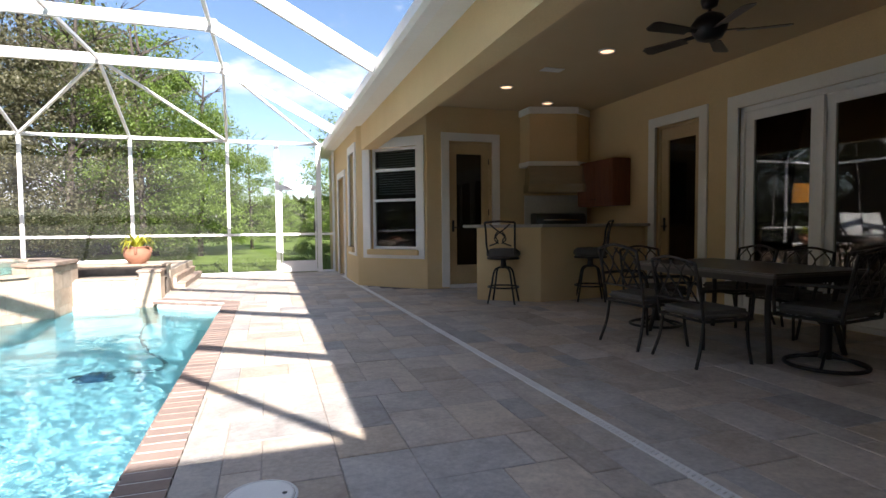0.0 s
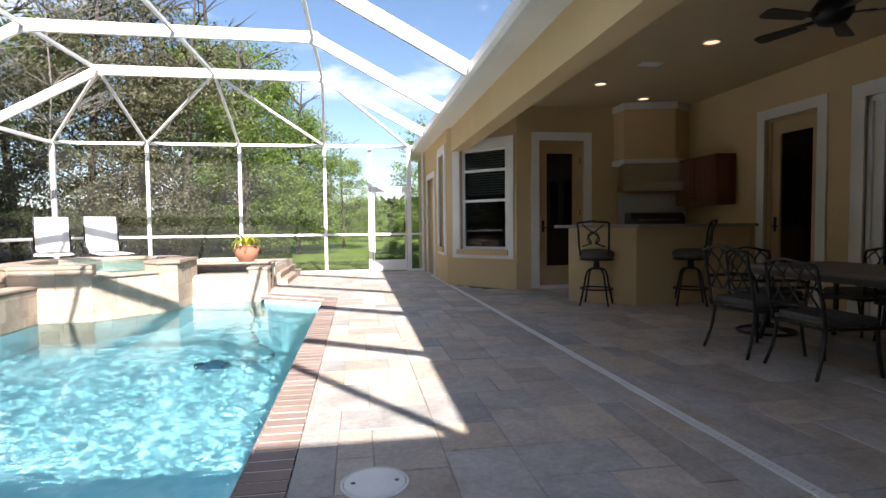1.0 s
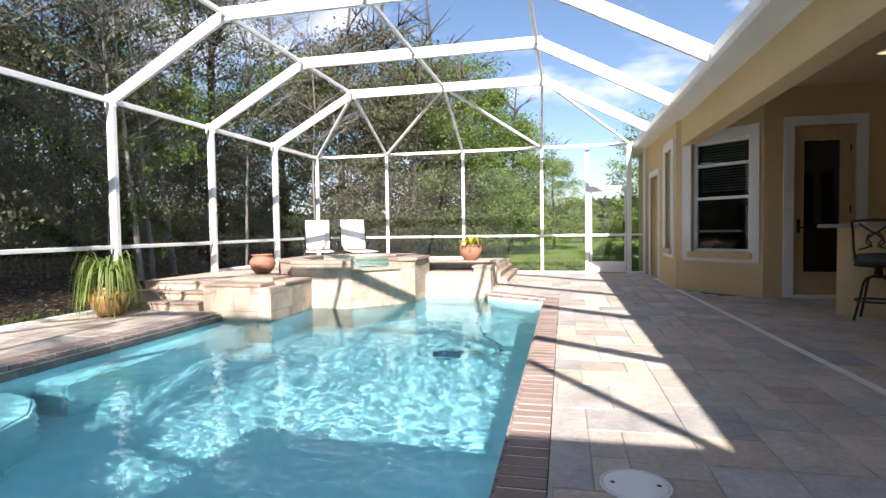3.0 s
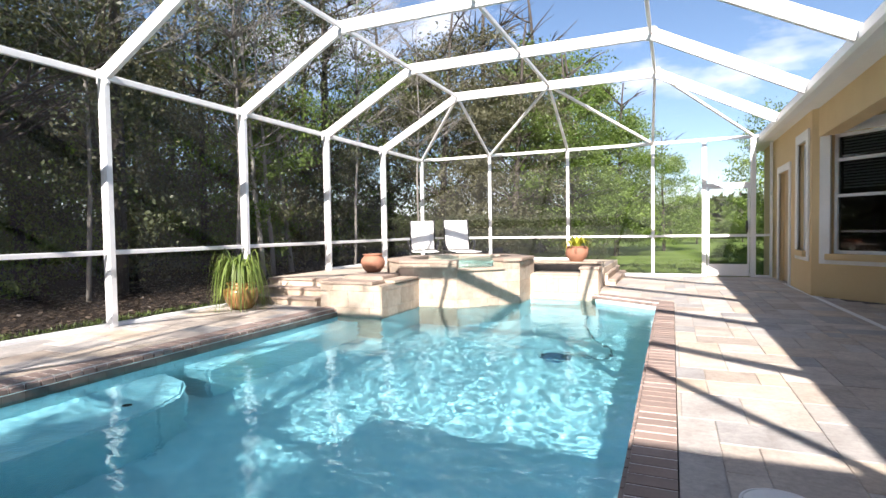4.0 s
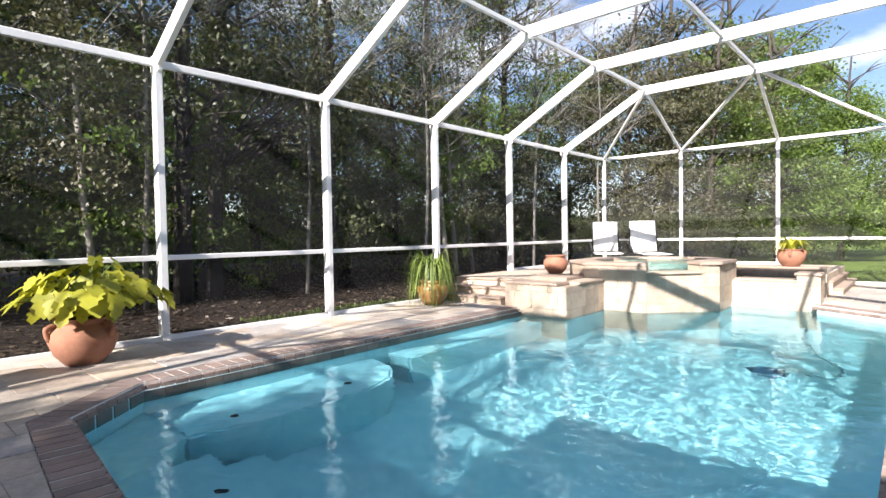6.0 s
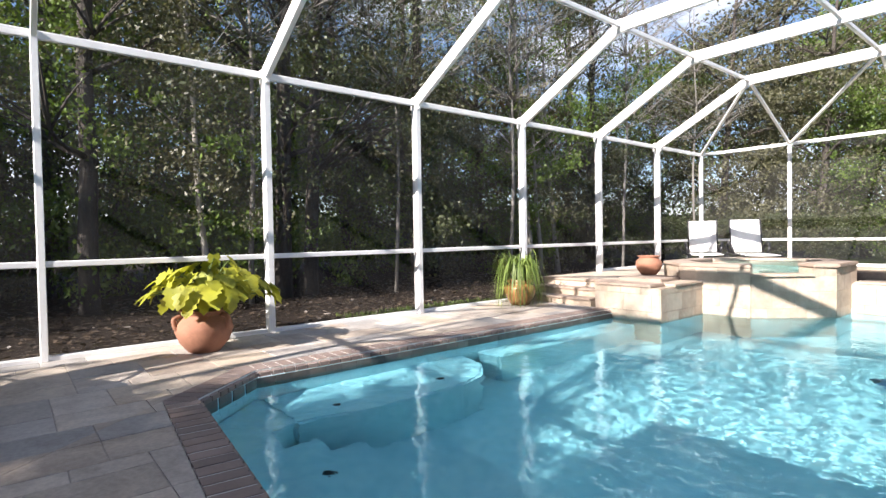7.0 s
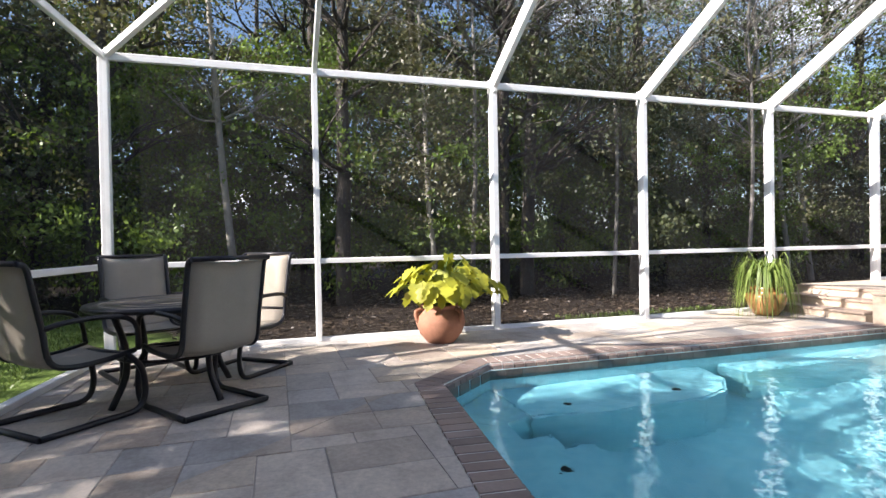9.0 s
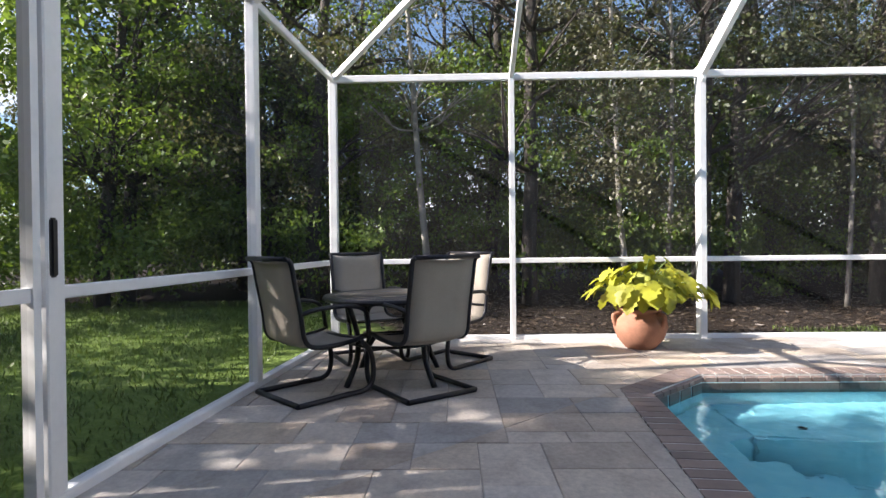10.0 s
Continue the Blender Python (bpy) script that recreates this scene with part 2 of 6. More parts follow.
def water():
    """Rippled clear water with a blue-green tint."""
    m, nt, b = shader("pool_water")
    g = nt.nodes.new("ShaderNodeBsdfGlass")
    g.inputs["IOR"].default_value, g.inputs["Roughness"].default_value = 1.33, 0.0
    g.inputs["Color"].default_value = (0.74, 0.955, 0.995, 1)
    h = mixed(nt, 0.3, noise_of(nt, 13, 1, 0.4, None, 0.6), noise_of(nt, 27, 1, 0.4, None, 0.5))
    bumped(nt, g, h, 0.3, 0.009)
    nt.links.new(g.outputs[0], nt.nodes["Material Output"].inputs["Surface"])
    return m


def terrain():
    """Lawn beside the pool cage, leaf litter under the wood with canopy shade in its colour."""
    m, nt, b = shader("lawn_and_litter")
    lawn = mixed(nt, 0.5, ramp(nt, noise_of(nt, 0.7, 4), ((0.3, (0.06, 0.10, 0.018)), (0.7, (0.15, 0.22, 0.05)))),
                 ramp(nt, noise_of(nt, 25, 4), ((0.3, (0.05, 0.09, 0.015)), (0.7, (0.19, 0.25, 0.07)))))
    # litter browns taken down to near black: the wood's shade is painted in
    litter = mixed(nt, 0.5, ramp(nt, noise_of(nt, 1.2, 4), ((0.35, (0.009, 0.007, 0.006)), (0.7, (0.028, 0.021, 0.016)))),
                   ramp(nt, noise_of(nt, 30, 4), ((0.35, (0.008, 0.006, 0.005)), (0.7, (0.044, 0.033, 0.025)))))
    pos = nt.nodes.new("ShaderNodeSeparateXYZ")
    nt.links.new(nt.nodes.new("ShaderNodeNewGeometry").outputs["Position"], pos.inputs[0])
    wob = nt.nodes.new("ShaderNodeMath")
    wob.operation, wob.inputs[1].default_value = "MULTIPLY_ADD", 2.2
    nt.links.new(noise_of(nt, 0.8, 4), wob.inputs[0])
    nt.links.new(pos.outputs["X"], wob.inputs[2])
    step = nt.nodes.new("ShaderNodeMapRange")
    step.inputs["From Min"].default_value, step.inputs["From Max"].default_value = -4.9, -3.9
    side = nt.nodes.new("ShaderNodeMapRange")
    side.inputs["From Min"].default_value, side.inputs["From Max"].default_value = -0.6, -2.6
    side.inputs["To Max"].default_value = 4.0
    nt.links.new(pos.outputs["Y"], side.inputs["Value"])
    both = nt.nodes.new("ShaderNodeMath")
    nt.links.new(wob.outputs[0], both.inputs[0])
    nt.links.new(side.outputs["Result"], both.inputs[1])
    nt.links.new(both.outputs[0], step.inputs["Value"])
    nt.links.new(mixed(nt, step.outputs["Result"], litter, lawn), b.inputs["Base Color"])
    b.inputs["Roughness"].default_value, b.inputs["Specular IOR Level"].default_value = 0.95, 0.1
    bumped(nt, b, noise_of(nt, 18, 4), 0.8, 0.04)
    return m


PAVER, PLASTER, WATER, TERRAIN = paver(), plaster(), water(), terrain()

# ---- mesh helpers ----
def box(bm, lo, hi):
    m = Matrix.Translation([(a + b) / 2 for a, b in zip(lo, hi)]) @ Matrix.Diagonal([b - a for a, b in zip(lo, hi)] + [1])
    return bmesh.ops.create_cube(bm, size=1, matrix=m)["verts"]


def beam(bm, a, b, w, h, up=(0, 0, 1)):
    """A bar from a to b, w wide across and h deep."""
    a, b = Vector(a), Vector(b)
    d = (b - a).normalized()
    side = d.cross(Vector(up))
    side = side.normalized() if side.length > 1e-4 else Vector((1, 0, 0))
    top = side.cross(d)
    vs = [bm.verts.new(p + side * sx * w / 2 + top * sz * h / 2) for p in (a, b) for sx, sz in ((-1, -1), (1, -1), (1, 1), (-1, 1))]
    for f in ((3, 2, 1, 0), (4, 5, 6, 7), (0, 1, 5, 4), (1, 2, 6, 5), (2, 3, 7, 6), (3, 0, 4, 7)):
        bm.faces.new([vs[i] for i in f])


def tube(bm, pts, r, n=8, taper=None, close=False):
    """A round bar along points."""
    pts = [Vector(p) for p in pts]
    rings, ref = [], None
    for i, p in enumerate(pts):
        d = (pts[(i + 1) % len(pts)] - pts[i - 1]) if close else (pts[min(i + 1, len(pts) - 1)] - pts[max(i - 1, 0)])
        d = d.normalized()
        if ref is None:
            ref = d.orthogonal().normalized()
        ref = (ref - d * ref.dot(d)).normalized()
        q = d.cross(ref)
        rr = r if taper is None else r + (taper - r) * i / (len(pts) - 1)
        rings.append([bm.verts.new(p + (ref * math.cos(k * math.tau / n) + q * math.sin(k * math.tau / n)) * rr) for k in range(n)])
    pairs = list(zip(rings, rings[1:])) + ([(rings[-1], rings[0])] if close else [])
    for u, v in pairs:
        for k in range(n):
            bm.faces.new((u[k], u[(k + 1) % n], v[(k + 1) % n], v[k])).smooth = True
    if not close:
        bm.faces.new(rings[0][::-1])
        bm.faces.new(rings[-1])


def arc(points, steps=5):
    """A smooth line through the given points."""
    p = [Vector(q) for q in points]
    p = [2 * p[0] - p[1]] + p + [2 * p[-1] - p[-2]]
    out = []
    for i in range(1, len(p) - 2):
        for k in range(steps):
            t = k / steps
            out.append(0.5 * ((2 * p[i]) + (p[i + 1] - p[i - 1]) * t + (2 * p[i - 1] - 5 * p[i] + 4 * p[i + 1] - p[i + 2]) * t * t + (3 * p[i] - p[i - 1] - 3 * p[i + 1] + p[i + 2]) * t ** 3))
    return out + [p[-2]]


def lathe(bm, profile, n=32, at=(0, 0, 0)):
    rings = [[bm.verts.new((at[0] + r * math.cos(k * math.tau / n), at[1] + r * math.sin(k * math.tau / n), at[2] + z)) for k in range(n)] for r, z in profile]
    for u, v in zip(rings, rings[1:]):
        for k in range(n):
            bm.faces.new((u[k], u[(k + 1) % n], v[(k + 1) % n], v[k])).smooth = True
    bm.faces.new(rings[0][::-1])
    bm.faces.new(rings[-1])


def prism(bm, pts, z0, z1):
    """An upright block on an anticlockwise outline."""
    lo, hi = [bm.verts.new((x, y, z0)) for x, y in pts], [bm.verts.new((x, y, z1)) for x, y in pts]
    bm.faces.new(lo[::-1]), bm.faces.new(hi)
    for i in range(len(pts)):
        j = (i + 1) % len(pts)
        bm.faces.new((lo[i], lo[j], hi[j], hi[i]))


def soften(bm, width, segments=2):
    bmesh.ops.bevel(bm, geom=list(bm.edges), offset=width, segments=segments, affect="EDGES", clamp_overlap=True)


def sheet(bm, rows, thick):
    """A smooth sheet through a grid of points, with a thickness."""
    g = [[bm.verts.new(p) for p in row] for row in rows]
    for a, b in zip(g, g[1:]):
        for i in range(len(a) - 1):
            bm.faces.new((a[i], a[i + 1], b[i + 1], b[i])).smooth = True
    bmesh.ops.recalc_face_normals(bm, faces=list(bm.faces))
    bmesh.ops.solidify(bm, geom=list(bm.faces), thickness=thick)


def mesh_of(name, bm, material):
    me = bpy.data.meshes.new(name)
    bm.to_mesh(me)
    bm.free()
    me.materials.append(material)
    return me


def thing(name, at, label, category, group="", turn=0.0, kind=""):
    ob = new(name)
    ob.empty_display_size = 0.1
    ob.matrix_world = pose(*at, 0, 0, turn)
    return tagged(ob, label, category, group, kind)


def part(name, bm, material, parent, label=""):
    ob = new(name, mesh_of(name, bm, material))
    ob.parent = parent
    return tagged(ob, label)


def made(name, build, material, parent, label=""):
    """A part from a function that fills a mesh."""
    bm = bmesh.new()
    build(bm)
    return part(name, bm, material, parent, label)


def solid(name, bm, material, label="", category="", kind="", group=""):
    return tagged(new(name, mesh_of(name, bm, material)), label, category, group, kind)


def piece(name, me, parent, m=None):
    """One of many alike pieces that share a mesh."""
    ob = new(name, me)
    ob.parent = parent
    if m is not None:
        ob.matrix_basis = m
    return ob

# ---- ground ----
DECK_X0, DECK_X1, DECK_Y0, DECK_Y1 = -5.9, 10.0, -2.25, 12.92
RAISED = 0.34
bm = bmesh.new()
xs, ys = (-900, -60, -20, DECK_X0, DECK_X1, 30, 900), (-900, -60, -20, DECK_Y0, DECK_Y1, 30, 60, 900)
gv = {(i, j): bm.verts.new((x, y, -0.06)) for i, x in enumerate(xs) for j, y in enumerate(ys)}
for i in range(len(xs) - 1):
    for j in range(len(ys) - 1):
        if not (xs[i] == DECK_X0 and ys[j] == DECK_Y0):
            bm.faces.new((gv[i, j], gv[i + 1, j], gv[i + 1, j + 1], gv[i, j + 1]))
bm.faces.new([bm.verts.new((x, y, -0.06)) for x, y in ((DECK_X0, DECK_Y0), (-1.0, DECK_Y0), (-1.0, -2.19), (DECK_X0, -1.76))])
solid("ground", bm, TERRAIN, "mown lawn and brown leaf litter with canopy shade painted in, round the pool cage", "ground", "structure")

# ---- pool ----
WATER_Z = -0.11
INNER = [(-0.03, 0.62), (-0.03, 8.30), (-0.96, 8.96), (-0.96, 9.12), (-2.05, 9.12), (-2.08, 8.52), (-2.82, 7.72), (-3.46, 7.72), (-3.46, 6.56), (-4.17, 6.56), (-4.17, 1.55), (-3.72, 1.02)]
OUTER = [(0.18, 0.40), (0.18, 8.44), (-0.95, 9.20), (-1.0, 9.6), (-4.4, 9.6), (-4.40, 1.47), (-3.80, 0.80)]
COPING_RUNS = [((-3.80, 0.80), (0.18, 0.40)), ((0.18, 0.40), (0.18, 8.44)), ((0.18, 8.44), (-0.90, 9.17)), ((-4.40, 6.60), (-4.40, 1.47)), ((-4.40, 1.47), (-3.80, 0.80))]


def rippled():
    """The water's surface: small crossing ripples, running in under the coping."""
    bm, step = bmesh.new(), 0.019
    inside = lambda x, y: sum((a[1] > y) != (c[1] > y) and x < (c[0] - a[0]) * (y - a[1]) / (c[1] - a[1]) + a[0] for a, c in zip(INNER, INNER[1:] + INNER[:1])) % 2
    nx, ny = int(4.4 / step), int(9.3 / step)
    grid = {}
    for i in range(nx + 1):
        for j in range(ny + 1):
            x, y = -4.30 + i * step, 0.45 + j * step
            z = 0.0019 * noise.noise((x * 9.5, y * 11.5, 0.3)) + 0.0008 * noise.noise((x * 19.0 + 3, y * 22.0, 1.7)) + 0.003 * noise.noise((x * 2.4, y * 3.0, 5.1))
            grid[i, j] = (x, y, WATER_Z + z, bool(inside(x, y)))
    verts = {}
    for i in range(nx):
        for j in range(ny):
            ring = [(i, j), (i + 1, j), (i + 1, j + 1), (i, j + 1)]
            if any(grid[k][3] for k in ring):
                for k in ring:
                    if k not in verts:
                        verts[k] = bm.verts.new(grid[k][:3])
                bm.faces.new([verts[k] for k in ring]).smooth = True
    return bm


def pool():
    bm = bmesh.new()
    top = [bm.verts.new((x, y, -0.055)) for x, y in INNER]
    low = [bm.verts.new((x, y, -1.15 - 0.05 * max(0, min(y, 8))) ) for x, y in INNER]
    for i in range(len(INNER)):
        j = (i + 1) % len(INNER)
        bm.faces.new((top[j], top[i], low[i], low[j]))
    bmesh.ops.triangulate(bm, faces=[bm.faces.new(low)])
    shell = solid("pool_basin", bm, PLASTER, "pale aqua plaster pool basin full of water, caustic mottling painted in", "swimming pool", "structure")
    for name, pts, z in (("bench", [(-4.17, 1.56), (-3.48, 1.56), (-3.38, 2.2), (-3.36, 3.05), (-3.46, 3.36), (-3.72, 3.62), (-4.17, 3.74)], -0.50),
                         ("bench", [(-4.17, 3.95), (-3.82, 3.95), (-3.82, 6.56), (-4.17, 6.56)], -0.50),
                         ("step", [(-4.15, 1.54), (-3.70, 1.03), (-0.03, 0.63), (-0.03, 1.0), (-3.40, 1.36), (-3.48, 1.56), (-4.16, 1.555)], -0.48),
                         ("step", [(-3.40, 1.365), (-0.03, 1.005), (-0.03, 1.34), (-3.36, 1.70)], -0.74),
                         ("step", [(-3.36, 1.705), (-0.03, 1.345), (-0.03, 1.68), (-3.36, 2.04)], -1.0)):
        b = bmesh.new()
        prism(b, pts, -1.5, z)
        soften(b, 0.03, 2)
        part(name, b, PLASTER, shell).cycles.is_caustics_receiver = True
    w = solid("water", rippled(), WATER, "clear rippled turquoise pool water", "water", "structure")
    w.cycles.is_caustics_caster = True
    shell.cycles.is_caustics_receiver = True
    # waterline tiles round the basin
    me = bmesh.new()
    box(me, (-0.0745, -0.008, -0.075), (0.0745, 0.008, 0.075))
    me = mesh_of("waterline_tile", me, WATERTILE)
    for i, a in enumerate(INNER):
        c = INNER[(i + 1) % len(INNER)]
        if i in (1, 2, 3, 4, 5, 6, 7, 8):
            continue
        a, c = Vector((*a, 0)), Vector((*c, 0))
        d, n = (c - a).normalized(), int((c - a).length / 0.15)
        for k in range(n):
            p = a + (c - a) * (k + 0.5) / n
            piece("tile", me, shell, Matrix.Translation((p.x, p.y, -0.135)) @ Matrix.Rotation(math.atan2(d.y, d.x), 4, "Z"))
    return shell


pool()


def coping():
    bed = bmesh.new()
    for a, c in COPING_RUNS:
        a, c = Vector((*a, 0)), Vector((*c, 0))
        inw = Vector((0, 0, 1)).cross((c - a).normalized())
        prism(bed, [(p.x, p.y) for p in (a, c, c + inw * 0.20, a + inw * 0.20)], -0.055, -0.0015)
    ob = solid("pool_coping", bed, MORTAR, "reddish brown bullnose brick coping with pale joints round the pool", "pool edge", "structure")
    b = bmesh.new()
    box(b, (-0.0445, -0.112, -0.058), (0.0445, 0.112, 0.0))
    bmesh.ops.bevel(b, geom=[e for e in b.edges if all(v.co.z > -0.01 for v in e.verts) and all(v.co.y > 0 for v in e.verts)], offset=0.025, segments=3, affect="EDGES")
    me = mesh_of("coping_brick", b, BRICK)
    rng = random.Random(4)
    for a, c in COPING_RUNS:
        a, c = Vector((*a, 0)), Vector((*c, 0))
        d = (c - a).normalized()
        inw = Vector((0, 0, 1)).cross(d)
        n = round((c - a).length / 0.104)
        for k in range(n):
            p = a + (c - a) * (k + 0.5) / n + inw * 0.112
            piece("brick", me, ob, Matrix.Translation((p.x, p.y, rng.uniform(0.001, 0.004))) @ Matrix.Rotation(math.atan2(d.y, d.x) + rng.uniform(-0.012, 0.012), 4, "Z"))


coping()


# ---- raised spa end ----
def veneer(parent, a, c, z0, z1, size=(0.30, 0.23), seed=1):
    """Travertine tiles laid in courses on an upright face from a to c."""
    a, c = Vector((*a, 0)), Vector((*c, 0))
    d, length = (c - a).normalized(), (c - a).length
    rng, z, row = random.Random(seed), z0, 0
    ang = math.atan2(d.y, d.x)
    while z < z1 - 0.03:
        h, u = min(size[1], z1 - z), 0.0
        first = rng.uniform(0.4, 1.0)
        while u < length - 0.01:
            w = min(size[0] * (first if u == 0 else rng.choice((0.7, 1, 1, 1.35))), length - u)
            b = bmesh.new()
            box(b, (u + 0.0015, -0.012, z + 0.0015), (u + w - 0.0015, 0.006 + rng.uniform(0, 0.002), z + h - 0.0015))
            m = mesh_of("tile", b, TRAVERTINE)
            piece("tile", m, parent, Matrix.Translation(a) @ Matrix.Rotation(ang, 4, "Z"))
            u += w
        z += h
        row += 1


def raised_end():
    base = bmesh.new()
    prism(base, [(-5.9, 7.22), (-4.52, 7.22), (-4.52, 9.70), (-2.3, 9.70), (-2.3, 10.2), (-0.98, 10.2), (-0.98, 12.9), (-5.9, 12.9)], -0.06, RAISED)
    deck = solid("raised_terrace", base, PAVER, "raised stone terrace behind the pool spa", "terrace", "structure")
    # stairs up from the side deck and down to the far deck
    st = thing("garden_steps", (-5.0, 6.9, 0), "three pale stone steps up to the raised terrace", "steps")
    for k in range(3):
        z = RAISED * (k + 1) / 3
        b = bmesh.new()
        box(b, (-0.82, -0.36 + 0.26 * k, -0.04), (0.48, 0.32, z - 0.035))
        r = part("riser", b, TRAVERTINE, st)
        b = bmesh.new()
        box(b, (-0.84, -0.385 + 0.26 * k, z - 0.035), (0.48, 0.32 if k == 2 else -0.36 + 0.26 * (k + 1), z + 0.003 * k))
        soften(b, 0.012)
        part("tread", b, CAPSTONE, r)
    st = thing("terrace_steps", (-0.88, 11.2, 0), "low brown stone steps down from the raised terrace", "steps")
    for k in range(2):
        b = bmesh.new()
        box(b, (-0.18 + 0.13 * k, -0.72, -0.04), (-0.05 + 0.13 * k, 1.6, RAISED * (2 - k) / 3 - 0.035))
        r = part("riser", b, TRAVERTINE, st)
        b = bmesh.new()
        box(b, (-0.18 + 0.13 * k, -0.74, RAISED * (2 - k) / 3 - 0.035), (-0.03 + 0.13 * k, 1.6, RAISED * (2 - k) / 3))
        soften(b, 0.012)
        part("tread", b, CAPSTONE, r)
    # planter block beside the spa with its spill ledge
    bl = thing("stone_planter_block", (-3.94, 6.54, 0), "low travertine block with capstone rim beside the spa", "pool wall")
    core = bmesh.new()
    prism(core, [(-0.5, 0.012), (0.468, 0.012), (0.468, 1.3), (-0.5, 1.3)], -1.45, 0.325)
    c = part("core", core, TRAVERTINE, bl)
    veneer(c, (-0.5, 0.006), (0.474, 0.006), -0.22, 0.325, seed=2)
    veneer(c, (0.474, 0.006), (0.474, 1.3), -0.22, 0.315, seed=3)
    b = bmesh.new()
    prism(b, [(-0.52, -0.02), (0.36, -0.02), (0.36, 0.34), (-0.52, 0.34)], 0.328, 0.372)
    soften(b, 0.01)
    part("capstone", b, CAPSTONE, bl)
    b = bmesh.new()
    prism(b, [(0.20, 0.36), (0.50, 0.36), (0.50, 1.28), (0.20, 1.28)], 0.325, 0.36)
    soften(b, 0.008)
    part("spill_ledge", b, TRAVERTINE, bl)
    b = bmesh.new()
    prism(b, [(-0.52, 0.62), (0.16, 0.62), (0.16, 1.30), (-0.52, 1.30)], 0.30, 0.395)
    soften(b, 0.01)
    part("upper_slab", b, CAPSTONE, bl)
    # spa
    sp = thing("spa", (-3.3, 9.0, 0), "raised octagonal spa faced in cream travertine tiles with capstone rim", "spa")
    ring = [(-4.30, 8.25), (-3.78, 7.72), (-2.82, 7.72), (-2.08, 8.52), (-2.05, 9.35), (-2.6, 10.0), (-3.75, 10.1), (-4.35, 9.5)]
    mid = Vector((-3.2, 8.95))
    inner = [tuple(mid + (Vector(p) - mid) * 0.72) for p in ring]
    org = Vector((-3.3, 9.0))
    for i in range(len(ring)):
        j = (i + 1) % len(ring)
        top = 0.44 if i == 2 else 0.545
        q = [Vector(p) - org for p in (ring[i], ring[j], inner[j], inner[i])]
        b = bmesh.new()
        prism(b, [(v.x, v.y) for v in q], -1.5 if i in (0, 1, 2, 3) else 0.0, top)
        side = part("wall", b, TRAVERTINE, sp)
        if i < 4:
            veneer(side, tuple(q[0]), tuple(q[1]), -0.22, top, seed=10 + i)
    for i in range(len(ring)):
        if i in (2, 3):
            continue
        j = (i + 1) % len(ring)
        q = [Vector(p) - org for p in (ring[i], ring[j], inner[j], inner[i])]
        out = [(v - (mid - org)).normalized() * 0.03 for v in q[:2]]
        b = bmesh.new()
        prism(b, [(v.x, v.y) for v in (q[0] + out[0], q[1] + out[1], q[2], q[3])], 0.548, 0.60)
        soften(b, 0.012)
        part("capstone", b, CAPSTONE, sp)
    # spill lip along most of the angled face, and the pillar at its end
    a, c = Vector(ring[2]) - org, Vector(ring[3]) - org
    n = Vector((c.y - a.y, a.x - c.x)).normalized()
    e = a * 0.27 + c * 0.73
    b = bmesh.new()
    prism(b, [(v.x, v.y) for v in (a + n * 0.05, e + n * 0.05, e - n * 0.2, a - n * 0.2)], 0.443, 0.475)
    part("spillway", b, TRAVERTINE, sp, "wet pale stone spillway lip")
    tail = Vector(ring[4]) - org
    back = tail + Vector((-0.28, -0.05))
    b = bmesh.new()
    prism(b, [(v.x, v.y) for v in (e, c, tail, back, e - n * 0.3)], 0.0, 0.545)
    pil = part("pillar", b, TRAVERTINE, sp)
    veneer(pil, tuple(e + n * 0.003), tuple(c + n * 0.003), 0.44, 0.545, seed=21)
    b = bmesh.new()
    prism(b, [(v.x, v.y) for v in (e + n * 0.035, c + n * 0.03 + Vector((0.035, -0.01)), tail + Vector((0.035, 0)), back, e - n * 0.34)], 0.552, 0.605)
    soften(b, 0.012)
    part("capstone", b, CAPSTONE, sp)
    b = bmesh.new()
    prism(b, [tuple(Vector(p) - org) for p in inner], 0.3, 0.487)
    part("spa_water", b, WATER, sp, "still spa water").visible_shadow = False
    b = bmesh.new()
    prism(b, [tuple((Vector(p) - org) * 1.02) for p in inner], 0.2, 0.29)
    part("spa_floor", b, WATERTILE, sp)
    # basin wall with a corner pillar
    bw = thing("basin_wall", (-1.48, 9.2, 0), "low travertine wall with a corner pillar holding a dark water trough", "pool wall")
    b = bmesh.new()
    box(b, (-0.57, -0.07, -1.5), (0.27, 0.2, 0.29))
    w = part("wall", b, TRAVERTINE, bw)
    veneer(w, (-0.54, -0.075), (0.27, -0.075), -0.22, 0.29, seed=31)
    b = bmesh.new()
    box(b, (-0.54, -0.10, 0.292), (0.27, 0.2, 0.325))
    soften(b, 0.008)
    part("wall_cap", b, TRAVERTINE, bw)
    b = bmesh.new()
    box(b, (0.27, -0.10, -1.5), (0.53, 0.22, 0.39))
    w = part("pillar", b, TRAVERTINE, bw)
    veneer(w, (0.27, -0.105), (0.53, -0.105), -0.22, 0.39, seed=32)
    veneer(w, (0.535, -0.10), (0.535, 0.22), -0.05, 0.39, seed=33)
    b = bmesh.new()
    box(b, (0.24, -0.14, 0.392), (0.57, 0.25, 0.435))
    soften(b, 0.012)
    part("capstone", b, CAPSTONE, bw)
    b = bmesh.new()
    box(b, (-0.57, 0.2, 0.26), (0.5, 0.75, 0.30))
    part("trough_water", b, WATERTILE, bw, "dark water in the trough")
    # back wall takes the dark tile material in place of shade inside the trough
    b = bmesh.new()
    box(b, (-0.82, 0.75, 0.0), (0.49, 1.12, 0.425))
    part("back_wall", b, WATERTILE, bw, "back wall of the trough, its shade painted as dark colour")
    b = bmesh.new()
